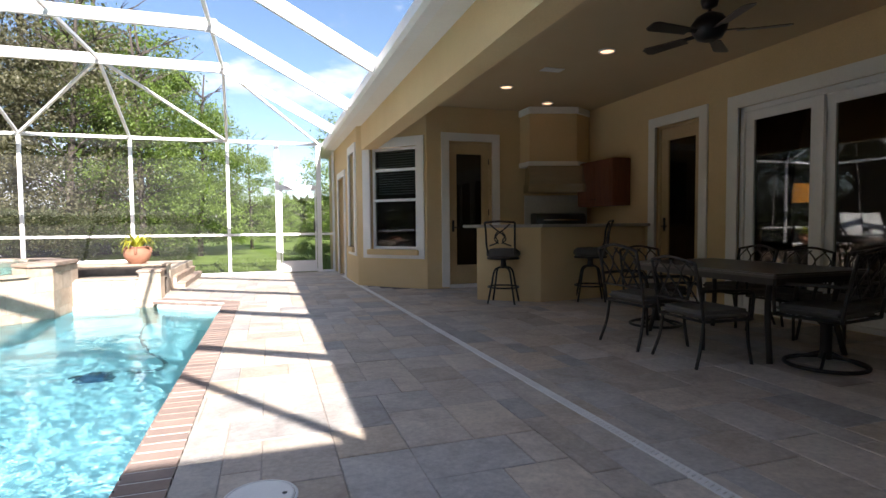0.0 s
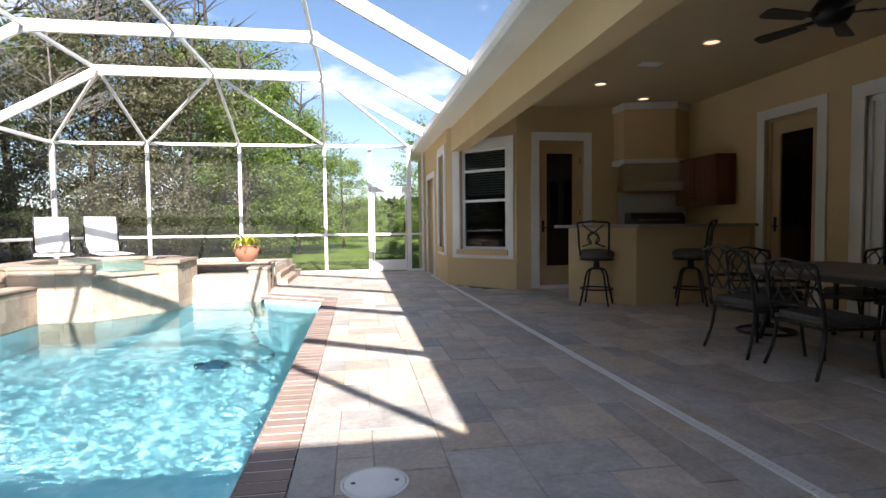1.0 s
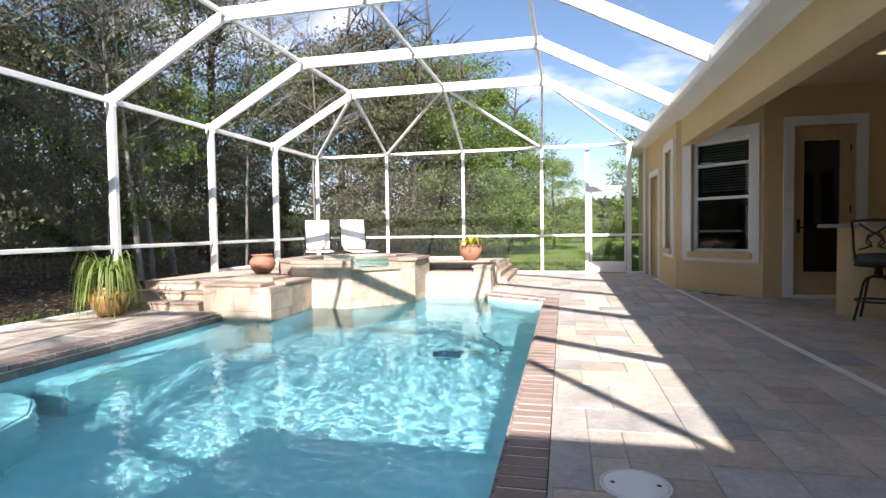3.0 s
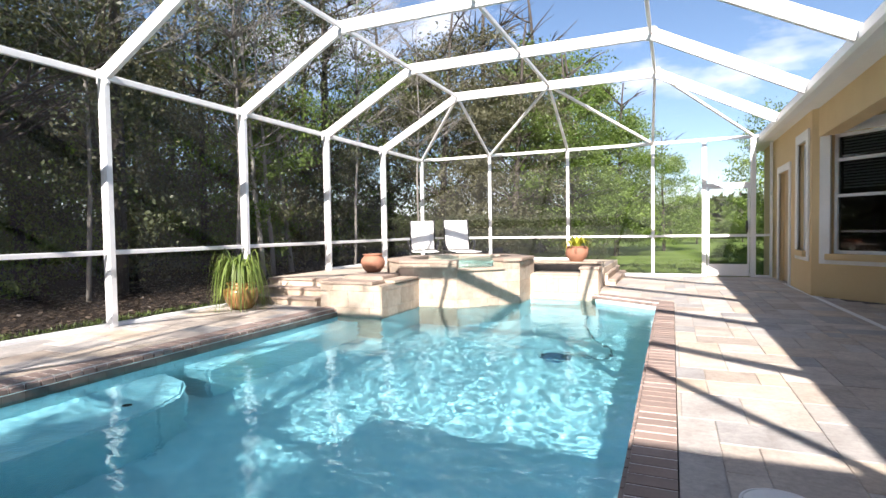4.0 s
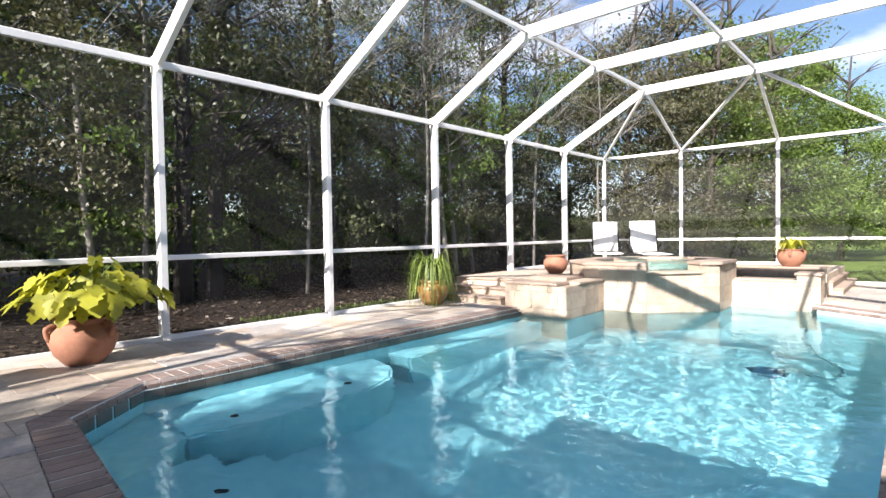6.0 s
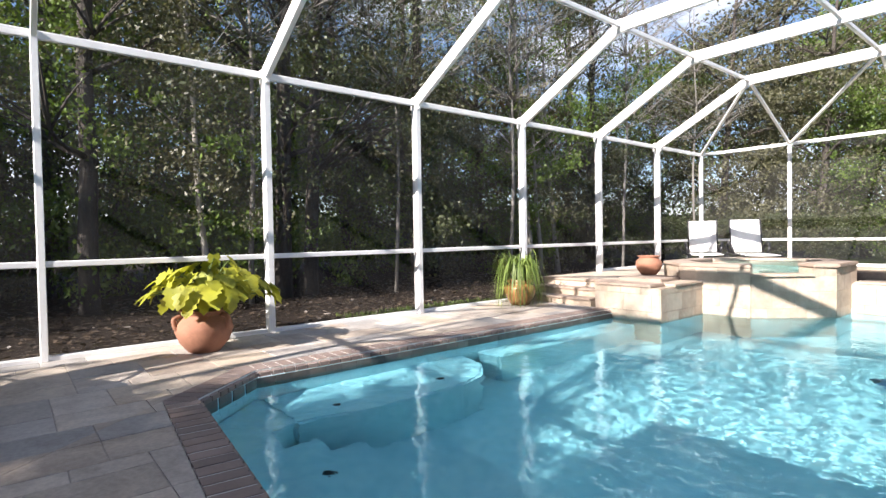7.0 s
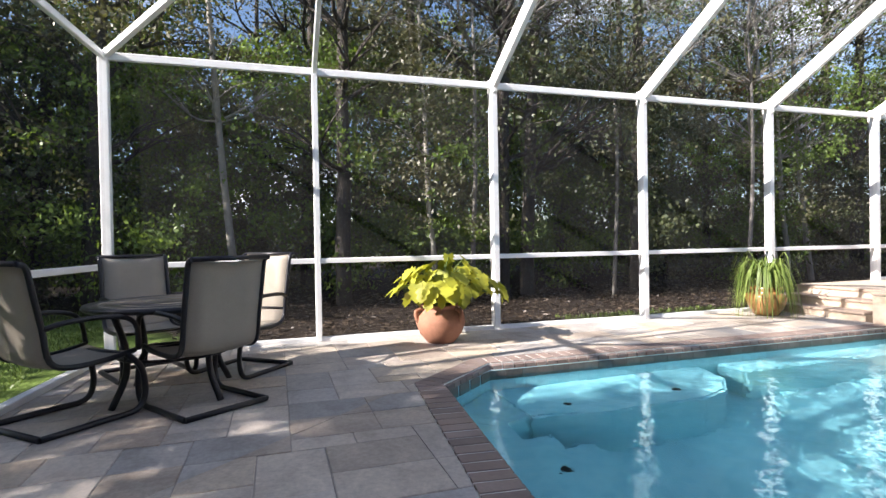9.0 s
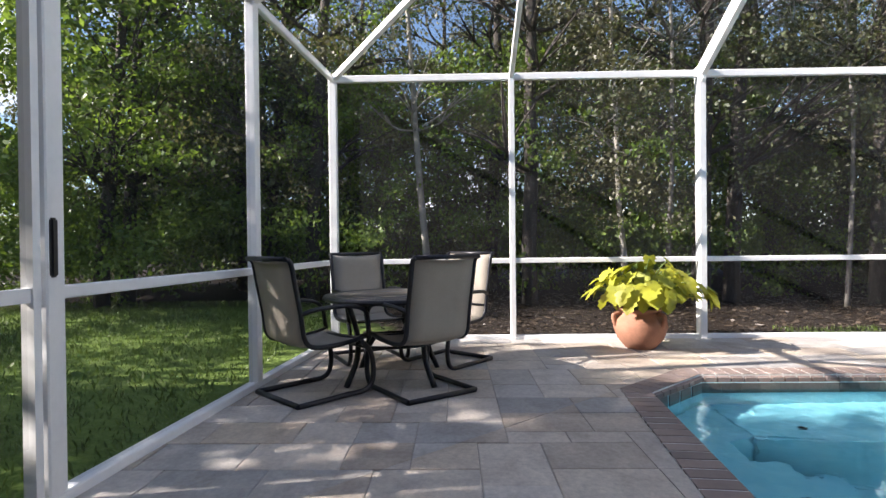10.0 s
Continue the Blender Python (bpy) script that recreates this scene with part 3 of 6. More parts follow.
    box(b, (-0.84, 0.73, 0.427), (0.51, 1.14, 0.462))
    soften(b, 0.008)
    part("capstone", b, TRAVERTINE, bw)


raised_end()

# ---- screen enclosure ----
LEFT, FAR, HEAD, TOPZ, RAILZ = -5.82, 12.84, 2.88, 3.87, 0.865
FRAMES = (10.82, 8.68, 6.56, 4.42, 2.32)
NEARFRAME = 0.265
NW = lambda x: -1.70 - (x - LEFT) * 0.088
XS = (-4.0, -2.06, -0.13)
GUT = (1.79, 2.86)
cage = thing("screen_enclosure", (0, 0, 0), "white aluminium pool cage with insect screen panels and mansard roof", "pool enclosure")


def bar(name, a, b, w, h, up=(0, 0, 1)):
    bm = bmesh.new()
    beam(bm, a, b, w, h, up)
    soften(bm, 0.006, 1)
    return part(name, bm, WHITE_METAL, cage)


def panel(pts):
    bm = bmesh.new()
    bm.faces.new([bm.verts.new(p) for p in pts])
    return part("screen_panel", bm, SCREEN, cage)


def base_z(y):
    return RAISED if y > 7.2 else 0.0


def enclosure():
    posts = [FAR] + list(FRAMES) + [NEARFRAME, NW(LEFT)]
    for y in FRAMES:
        bar("post", (LEFT, y, base_z(y)), (LEFT, y, HEAD + 0.05), 0.075, 0.11, (1, 0, 0))
        bar("roof_beam", (LEFT, y, HEAD), (XS[0], y, TOPZ), 0.06, 0.15)
        bar("roof_beam", (XS[0], y, TOPZ), (XS[2], y, TOPZ), 0.06, 0.17)
        bar("roof_beam", (XS[2], y, TOPZ), (GUT[0], y, GUT[1]), 0.06, 0.17)
        for x, z in ((LEFT, HEAD), (XS[0], TOPZ), (XS[2], TOPZ)):
            bm = bmesh.new()
            box(bm, (x - 0.09, y - 0.034, z - 0.10), (x + 0.09, y + 0.034, z + 0.09))
            soften(bm, 0.02, 1)
            part("gusset", bm, WHITE_METAL, cage)
    bar("post", (LEFT, FAR, RAISED), (LEFT, FAR, HEAD), 0.075, 0.075, (1, 0, 0))
    bar("post", (LEFT, NEARFRAME, 0), (LEFT, NEARFRAME, HEAD), 0.06, 0.06, (1, 0, 0))
    bar("post", (LEFT, NW(LEFT), 0), (LEFT, NW(LEFT), HEAD), 0.085, 0.085, (1, 0, 0))
    bar("purlin", (LEFT, NEARFRAME, HEAD), (XS[0], NEARFRAME, TOPZ), 0.05, 0.06)
    bar("roof_beam", (XS[0], NEARFRAME, TOPZ), (XS[2], NEARFRAME, TOPZ), 0.06, 0.15)
    bar("purlin", (XS[2], NEARFRAME, TOPZ), (GUT[0], NEARFRAME, GUT[1]), 0.06, 0.12)
    # bays of the long side: header, chair rail, base plate and two screens each
    for a, b in zip(posts, posts[1:]):
        z = max(base_z(a), base_z(b)) if b > 7.2 else 0.0
        bar("header", (LEFT, a, HEAD), (LEFT, b, HEAD), 0.05, 0.075)
        bar("chair_rail", (LEFT, a, RAILZ), (LEFT, b, RAILZ), 0.04, 0.055)
        bar("base_plate", (LEFT - 0.02, a, z + 0.02), (LEFT - 0.02, b, z + 0.02), 0.07, 0.05)
        panel([(LEFT, a, z + 0.04), (LEFT, b, z + 0.04), (LEFT, b, RAILZ), (LEFT, a, RAILZ)])
        panel([(LEFT, a, RAILZ), (LEFT, b, RAILZ), (LEFT, b, HEAD), (LEFT, a, HEAD)])
    # roof bays
    ys = list(FRAMES) + [NEARFRAME]
    for a, b in zip(ys, ys[1:]):
        for x in XS:
            bar("purlin", (x, a, TOPZ), (x, b, TOPZ), 0.05, 0.06)
        rf = [(LEFT, HEAD), (XS[0], TOPZ), (XS[1], TOPZ), (XS[2], TOPZ), GUT]
        for (x0, z0), (x1, z1) in zip(rf, rf[1:]):
            panel([(x0, a, z0 + 0.03), (x1, a, z1 + 0.03), (x1, b, z1 + 0.03), (x0, b, z0 + 0.03)])
    # far end
    fx = (LEFT, -3.97, -2.07, -0.23, 0.78, 1.66, 2.02)
    y1 = FRAMES[0]
    for x in fx[1:4]:
        bar("post", (x, FAR, RAISED if x < -0.9 else 0), (x, FAR, HEAD), 0.065, 0.06, (0, 1, 0))
    bar("post", (0.78, FAR, 0), (0.78, FAR, HEAD), 0.085, 0.06, (0, 1, 0))
    bar("post", (1.68, FAR, 0), (1.68, FAR, HEAD), 0.10, 0.06, (0, 1, 0))
    bar("post", (2.0, FAR, 0), (2.0, FAR, HEAD), 0.05, 0.05, (0, 1, 0))
    bar("header", (LEFT, FAR, HEAD), (2.03, FAR, HEAD), 0.05, 0.065)
    bar("header", (0.78, FAR, 1.93), (1.68, FAR, 1.93), 0.04, 0.06)
    for a, b in zip(fx, fx[1:]):
        z = RAISED if b < -0.5 else 0.0
        if a != 0.78:
            bar("chair_rail", (a, FAR, RAILZ), (b, FAR, RAILZ), 0.04, 0.05)
            bar("base_plate", (a, FAR + 0.02, z + 0.02), (b, FAR + 0.02, z + 0.02), 0.07, 0.05)
            panel([(a, FAR, z + 0.04), (b, FAR, z + 0.04), (b, FAR, RAILZ), (a, FAR, RAILZ)])
            panel([(a, FAR, RAILZ), (b, FAR, RAILZ), (b, FAR, HEAD), (a, FAR, HEAD)])
        else:
            panel([(a, FAR, 1.93), (b, FAR, 1.93), (b, FAR, HEAD), (a, FAR, HEAD)])
    ends = [((fx[0], FAR, HEAD), (XS[0], y1, TOPZ)), ((fx[1], FAR, HEAD), (XS[0], y1, TOPZ)), ((fx[1], FAR, HEAD), (XS[1], y1, TOPZ)), ((fx[2], FAR, HEAD), (XS[1], y1, TOPZ)),
            ((fx[3], FAR, HEAD), (XS[1], y1, TOPZ)), ((fx[3], FAR, HEAD), (XS[2], y1, TOPZ)), ((1.70, FAR, HEAD), (XS[2], y1, TOPZ))]
    for a, b in ends:
        bar("brace", a, b, 0.05, 0.05)
    panel([(LEFT, FAR, HEAD), (1.9, FAR, HEAD), (XS[2], y1, TOPZ), (XS[0], y1, TOPZ)])
    panel([(LEFT, FAR, HEAD), (XS[0], y1, TOPZ), (LEFT, y1, HEAD)])
    panel([(1.9, FAR, HEAD), (GUT[0], y1, GUT[1]), (XS[2], y1, TOPZ)])
    # near end
    nx = (LEFT, -3.90, -2.09, -1.05)
    for x in nx[1:3]:
        bar("post", (x, NW(x), 0), (x, NW(x), HEAD), 0.10, 0.07, (0, 1, 0))
    for a, b in zip(nx, nx[1:]):
        pa, pb = Vector((a, NW(a), 0)), Vector((b, NW(b), 0))
        up = lambda p, z: (p.x, p.y, z)
        bar("header", up(pa, HEAD), up(pb, HEAD), 0.05, 0.065)
        if a > -2.2:
            panel([up(pa, 2.12), up(pb, 2.12), up(pb, HEAD), up(pa, HEAD)])
            continue
        bar("chair_rail", up(pa, RAILZ), up(pb, RAILZ), 0.04, 0.055)
        bar("base_plate", up(pa, 0.02), up(pb, 0.02), 0.075, 0.055)
        panel([up(pa, 0.04), up(pb, 0.04), up(pb, RAILZ), up(pa, RAILZ)])
        panel([up(pa, RAILZ), up(pb, RAILZ), up(pb, HEAD), up(pa, HEAD)])
    n = NEARFRAME
    for a, b in (((LEFT, NW(LEFT), HEAD), (XS[0], n, TOPZ)), ((-3.90, NW(-3.90), HEAD), (XS[0], n, TOPZ)), ((-3.90, NW(-3.90), HEAD), (XS[1], n, TOPZ)),
                 ((-2.09, NW(-2.09), HEAD), (XS[1], n, TOPZ)), ((GUT[0], -1.55, GUT[1]), (XS[2], n, TOPZ))):
        bar("brace", a, b, 0.055, 0.07)
    panel([(LEFT, NW(LEFT), HEAD), (XS[0], n, TOPZ), (LEFT, n, HEAD)])
    panel([(LEFT, NW(LEFT), HEAD), (-1.05, NW(-1.05), HEAD), (XS[2], n, TOPZ), (XS[0], n, TOPZ)])


enclosure()


def screen_door(at, width, turn, label, handle_side, leaf_h=1.9):
    d = thing("screen_door", at, label, "door", "screen doors", turn)
    bm = bmesh.new()
    for a, b in (((0.03, 0, 0.03), (0.03, 0, leaf_h)), ((width - 0.03, 0, 0.03), (width - 0.03, 0, leaf_h)), ((0, 0, leaf_h - 0.03), (width, 0, leaf_h - 0.03)), ((0, 0, RAILZ), (width, 0, RAILZ)), ((0, 0, 0.05), (width, 0, 0.05))):
        beam(bm, a, b, 0.035, 0.055, (0, 1, 0) if a[0] == b[0] else (0, 0, 1))
    part("frame", bm, WHITE_METAL, d)
    if leaf_h < 2:
        made("kickplate", lambda b: box(b, (0.05, -0.008, 0.06), (width - 0.05, 0.008, 0.27)), WHITE_METAL, d)
    bm = bmesh.new()
    bm.faces.new([bm.verts.new(p) for p in ((0.05, 0, 0.27), (width - 0.05, 0, 0.27), (width - 0.05, 0, leaf_h - 0.05), (0.05, 0, leaf_h - 0.05))])
    part("screen_panel", bm, SCREEN, d)
    bm = bmesh.new()
    box(bm, (handle_side - 0.018, -0.05, 0.93), (handle_side + 0.018, 0.05, 1.17))
    soften(bm, 0.008)
    part("handle", bm, BLACK, d, "black latch handle")


screen_door((0.83, FAR, 0.0), 0.80, 0, "white framed screen door with a solid kickplate", 0.74)
screen_door((-2.04, NW(-2.04), 0.0), 0.95, -5.0, "white framed screen door with a black latch", -0.035, 2.1)

# ---- house ----
def wall(name, a, b, z0, z1, thick, openings=(), material=STUCCO, label="yellow stucco house wall"):
    """A wall from a to b whose outer face looks to the right of that line; openings are (u0, u1, za, zb)."""
    a, b = Vector((*a, 0)), Vector((*b, 0))
    length = (b - a).length
    bm, u = bmesh.new(), 0.0
    for u0, u1, za, zb in sorted(openings):
        if u0 > u:
            box(bm, (u, 0, z0), (u0, thick, z1))
        if za > z0:
            box(bm, (u0, 0, z0), (u1, thick, za))
        if zb < z1:
            box(bm, (u0, 0, zb), (u1, thick, z1))
        u = u1
    if u < length:
        box(bm, (u, 0, z0), (length, thick, z1))
    ob = solid(name, bm, material, label, "wall", "structure")
    ob.matrix_world = Matrix.Translation(a) @ Matrix.Rotation(math.atan2(b.y - a.y, b.x - a.x), 4, "Z")
    return ob


def surround(bm, u0, u1, z0, z1, w, out, foot=True):
    """A flat band round an opening."""
    box(bm, (u0 - w, -out, z1), (u1 + w, 0.02, z1 + w))
    box(bm, (u0 - w, -out, z0 if not foot else z0 - w), (u0, 0.02, z1))
    box(bm, (u1, -out, z0 if not foot else z0 - w), (u1 + w, 0.02, z1))
    if foot:
        box(bm, (u0, -out, z0 - w), (u1, 0.02, z0))


def sash_window(name, w, u0, u1, z0, z1, rails, label, blinds=None):
    ob = tagged(new(name), label, "window", "", "structure")
    ob.matrix_world = w.matrix_world.copy()
    made("trim", lambda b: surround(b, u0, u1, z0, z1, 0.15, 0.025), TRIM, ob)
    bm = bmesh.new()
    box(bm, (u0 - 0.05, -0.07, z0 - 0.09), (u1 + 0.05, 0.06, z0))
    soften(bm, 0.01)
    part("window_sill", bm, STUCCO, ob)
    bm = bmesh.new()
    for q in ((u0, 0.07, z0, u0 + 0.045, 0.13, z1), (u1 - 0.045, 0.07, z0, u1, 0.13, z1), (u0, 0.07, z0, u1, 0.13, z0 + 0.045), (u0, 0.07, z1 - 0.045, u1, 0.13, z1)):
        box(bm, q[:3], q[3:])
    part("window_frame", bm, WHITE_METAL, ob)
    for r in rails:
        made("sash_rail", lambda b: box(b, (u0 + 0.045, 0.075, r - 0.022), (u1 - 0.045, 0.125, r + 0.022)), WHITE_METAL, ob)
    edges = [z0 + 0.045] + list(rails) + [z1 - 0.045]
    for za, zb in zip(edges, edges[1:]):
        p = made("pane", lambda b: box(b, (u0 + 0.045, 0.097, za), (u1 - 0.045, 0.103, zb)), PANE, ob)
        p.visible_shadow = False
    if blinds:
        bl = tagged(new("window_blind"), "half-lowered pale slatted blind behind the glass", "blind")
        bl.matrix_world = w.matrix_world.copy()
        z = z1 - 0.05
        me = bmesh.new()
        box(me, (u0 + 0.06, 0.17, -0.012), (u1 - 0.06, 0.175, 0.012))
        me = mesh_of("slat", me, TRIM)
        while z > blinds:
            piece("slat", me, bl, Matrix.Translation((0, 0, z)))
            z -= 0.042
    return ob


def glazed_door(name, w, u0, u1, z1, label):
    ob = tagged(new(name), label, "door", "", "structure")
    ob.matrix_world = w.matrix_world.copy()
    made("trim", lambda b: surround(b, u0, u1, 0.02, z1, 0.13, 0.025, False), TRIM, ob)
    bm = bmesh.new()
    box(bm, (u0, -0.04, 0.0), (u1, 0.1, 0.05))
    part("threshold", bm, TRIM, ob)
    bm = bmesh.new()
    a, b, t = u0 + 0.03, u1 - 0.03, z1 - 0.03
    for q in ((a, 0.055, a + 0.13, t), (b - 0.13, 0.055, b, t), (a + 0.13, t - 0.17, b - 0.13, t), (a + 0.13, 0.055, b - 0.13, 0.37)):
        box(bm, (q[0], 0.08, q[1]), (q[2], 0.125, q[3]))
    leaf = part("door_leaf", bm, DOORWOOD, ob)
    bm = bmesh.new()
    for q in ((u0, 0.05, a, z1), (b, 0.05, u1, z1), (a, t, b, z1)):
        box(bm, (q[0], 0.05, q[1]), (q[2], 0.15, q[3]))
    part("door_frame", bm, DOORWOOD, ob)
    made("pane", lambda q: box(q, (a + 0.13, 0.098, 0.37), (b - 0.13, 0.104, t - 0.17)), PANE, ob).visible_shadow = False
    bm = bmesh.new()
    tube(bm, [(a + 0.065, 0.08, 1.0), (a + 0.065, 0.03, 1.0), (a + 0.16, 0.025, 1.0)], 0.011)
    box(bm, (a + 0.045, 0.072, 0.93), (a + 0.085, 0.08, 1.12))
    part("door_handle", bm, BRONZE, ob, "dark lever handle")
    for z in (0.3, 1.2, 2.05):
        made("hinge", lambda q: box(q, (b - 0.012, 0.066, z), (b + 0.012, 0.079, z + 0.1)), BRONZE, ob)
    return ob


CZ = 2.97
w_pool = wall("wall_pool_side", (2.06, 14.2), (2.06, 9.75), -0.06, 2.80, 0.2, [(14.2 - 12.30, 14.2 - 11.35, 0.0, 2.05), (14.2 - 10.62, 14.2 - 10.02, 0.66, 2.36)])
w_bay = wall("wall_bay", (2.06, 9.75), (3.03, 8.76), -0.06, CZ, 0.2, [(0.28, 1.19, 0.64, 2.35)])
w_kit = wall("wall_kitchen", (3.03, 8.76), (5.85, 8.76), -0.06, CZ, 0.2, [(0.38, 1.15, 0.0, 2.42)])
w_back = wall("wall_lanai_back", (5.85, 8.76), (5.85, -1.9), -0.06, CZ, 0.2, [(8.76 - 6.77, 8.76 - 5.95, 0.0, 2.40), (8.76 - 5.36, 8.76 - 1.7, 0.0, 2.38)])
wall("wall_wing", (5.85, -1.95), (-1.0, -1.95), -0.06, 2.86, 0.2)
wall("wall_wing_end", (-1.0, -1.95), (-1.0, -8.0), -0.06, 2.86, 0.2)
wall("wall_far", (12.0, 14.2), (2.06, 14.2), -0.06, 2.86, 0.2)
wall("wall_rear", (12.0, -8.0), (12.0, 14.2), -0.06, 2.86, 0.2)
wall("wall_wing_back", (-1.0, -8.0), (12.0, -8.0), -0.06, 2.86, 0.2)
# room walls and floor carry the indoor shade in their dark colour
wall("wall_room", (8.8, 8.76), (8.8, -1.9), 0.0, CZ, 0.1, (), ROOM, "room wall behind the sliding doors, shade painted as dark colour")
wall("wall_room_far", (2.3, 12.2), (8.8, 12.2), 0.0, CZ, 0.1, (), ROOM, "room wall behind the bay window, shade painted as dark colour")
sash_window("window_1", w_pool, 14.2 - 10.62, 14.2 - 10.02, 0.66, 2.36, (1.47,), "narrow white sash window with white stucco trim")
sash_window("window_2", w_bay, 0.28, 1.19, 0.64, 2.35, (1.47, 1.98), "white framed bay window with blind and white stucco trim", 1.55)
glazed_door("door_1", w_kit, 0.38, 1.15, 2.42, "tan door with a long glass pane in white trim")
glazed_door("door_2", w_back, 8.76 - 6.77, 8.76 - 5.95, 2.40, "tan door with a long glass pane in white trim")


def plain_door():
    ob = tagged(new("door_3"), "closed tan door with white stucco trim", "door", "", "structure")
    ob.matrix_world = w_pool.matrix_world.copy()
    u0, u1 = 14.2 - 12.30, 14.2 - 11.35
    made("trim", lambda b: surround(b, u0, u1, 0.0, 2.05, 0.12, 0.025, False), TRIM, ob)
    bm = bmesh.new()
    box(bm, (u0, 0.08, 0.0), (u1, 0.125, 2.05))
    leaf = part("door_leaf", bm, DOORWOOD, ob)


plain_door()


def sliding_door():
    ob = tagged(new("door_4"), "wide white framed sliding glass door", "sliding door", "", "structure")
    ob.matrix_world = w_back.matrix_world.copy()
    u0, u1, z1 = 8.76 - 5.36, 8.76 - 1.7, 2.38
    made("trim", lambda b: surround(b, u0, u1, 0.02, z1, 0.15, 0.025, False), TRIM, ob)
    bm = bmesh.new()
    for q in ((u0, 0.0, u0 + 0.05, z1), (u1 - 0.05, 0.0, u1, z1), (u0, z1 - 0.06, u1, z1), (u0, 0.0, u1, 0.05)):
        box(bm, (q[0], 0.02, q[1]), (q[2], 0.17, q[3]))
    part("door_frame", bm, WHITE_METAL, ob)
    n, y = 4, 0.05
    step = (u1 - u0 - 0.1) / n
    for k in range(n):
        a, y = u0 + 0.05 + k * step, 0.05 if k % 2 == 0 else 0.10
        bm = bmesh.new()
        for q in ((a - 0.02, 0.05, a + 0.11, z1 - 0.06), (a + step - 0.11, 0.05, a + step + 0.02, z1 - 0.06), (a + 0.11, z1 - 0.16, a + step - 0.11, z1 - 0.06), (a + 0.11, 0.05, a + step - 0.11, 0.20)):
            box(bm, (q[0], y, q[1]), (q[2], y + 0.045, q[3]))
        leaf = part("door_leaf", bm, WHITE_METAL, ob)
        made("pane", lambda b: box(b, (a + 0.11, y + 0.02, 0.20), (a + step - 0.11, y + 0.026, z1 - 0.16)), PANE, leaf).visible_shadow = False


sliding_door()

bm = bmesh.new()
prism(bm, [(2.34, -1.9), (5.86, -1.9), (5.86, 8.77), (3.03, 8.77), (2.34, 9.47)], CZ, CZ + 0.06)
solid("ceiling", bm, CEILING, "cream stucco porch ceiling", "ceiling", "structure")
bm = bmesh.new()
prism(bm, [(2.13, -1.7), (2.36, -1.7), (2.36, 9.45), (2.13, 9.68)], 2.34, CZ + 0.05)
solid("porch_beam", bm, STUCCO, "yellow stucco beam over the open porch side", "beam", "structure")
bm = bmesh.new()
box(bm, (5.86, -8.0, CZ), (12.0, 14.2, CZ + 0.06))
box(bm, (2.06, 9.4, CZ + 0.001), (5.86, 14.2, CZ + 0.06))
box(bm, (-1.0, -8.0, CZ), (5.85, -1.92, CZ + 0.06))
solid("ceiling_inside", bm, CEILING, "plain ceiling inside the house", "ceiling", "structure")
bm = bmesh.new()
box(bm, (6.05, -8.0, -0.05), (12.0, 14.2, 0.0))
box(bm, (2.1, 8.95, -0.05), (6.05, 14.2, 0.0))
solid("floor", bm, ROOM, "floor inside the house, shade painted as dark colour", "floor", "structure")


def eave():
    bm = bmesh.new()
    box(bm, (1.91, -1.55, 2.76), (2.17, 14.4, 2.79))
    solid("soffit", bm, TRIM, "white soffit under the eave", "soffit", "structure")
    bm = bmesh.new()
    prof = [(1.77, 2.90), (1.775, 2.80), (1.81, 2.765), (1.91, 2.755), (1.91, 2.92), (1.895, 2.92), (1.895, 2.775), (1.82, 2.78), (1.795, 2.805), (1.79, 2.90)]
    rows = [[bm.verts.new((x, y, z)) for x, z in prof] for y in (-1.55, 14.4)]
    for i in range(len(prof)):
        j = (i + 1) % len(prof)
        bm.faces.new((rows[0][i], rows[0][j], rows[1][j], rows[1][i]))
    bm.faces.new(rows[0]), bm.faces.new(rows[1][::-1])
    solid("gutter", bm, WHITE_METAL, "white aluminium rain gutter along the eave", "gutter", "structure")
    bm = bmesh.new()
    box(bm, (1.912, -1.55, 2.79), (1.97, 14.4, 2.96))
    solid("fascia", bm, TRIM, "white fascia board", "fascia", "structure")
    roof = thing("house_roof", (7.0, 6.0, 2.95), "brown shingled hip roof of the house", "roof", "", 0, "structure")
    for pts in ([(1.80, -1.55, 2.93), (1.80, 14.5, 2.93), (7.0, 9.5, 4.95), (7.0, -1.5, 4.95)], [(12.3, -1.5, 2.93), (7.0, -1.5, 4.95), (7.0, 9.5, 4.95), (12.3, 14.5, 2.93)],
                [(12.3, 14.5, 2.93), (7.0, 9.5, 4.95), (1.80, 14.5, 2.93)],
                [(-1.3, -1.47, 2.90), (12.3, -1.47, 2.90), (9.0, -4.9, 4.25), (2.0, -4.9, 4.25)], [(-1.3, -8.3, 2.90), (2.0, -4.9, 4.25), (9.0, -4.9, 4.25), (12.3, -8.3, 2.90)],
                [(-1.3, -1.47, 2.90), (2.0, -4.9, 4.25), (-1.3, -8.3, 2.90)], [(12.3, -1.47, 2.90), (12.3, -8.3, 2.90), (9.0, -4.9, 4.25)]):
        b = bmesh.new()
        f = b.faces.new([b.verts.new(Vector(p) - Vector((7.0, 6.0, 2.95))) for p in pts])
        bmesh.ops.solidify(b, geom=[f], thickness=0.06)
        part("roof_slope", b, SHINGLE, roof)


eave()

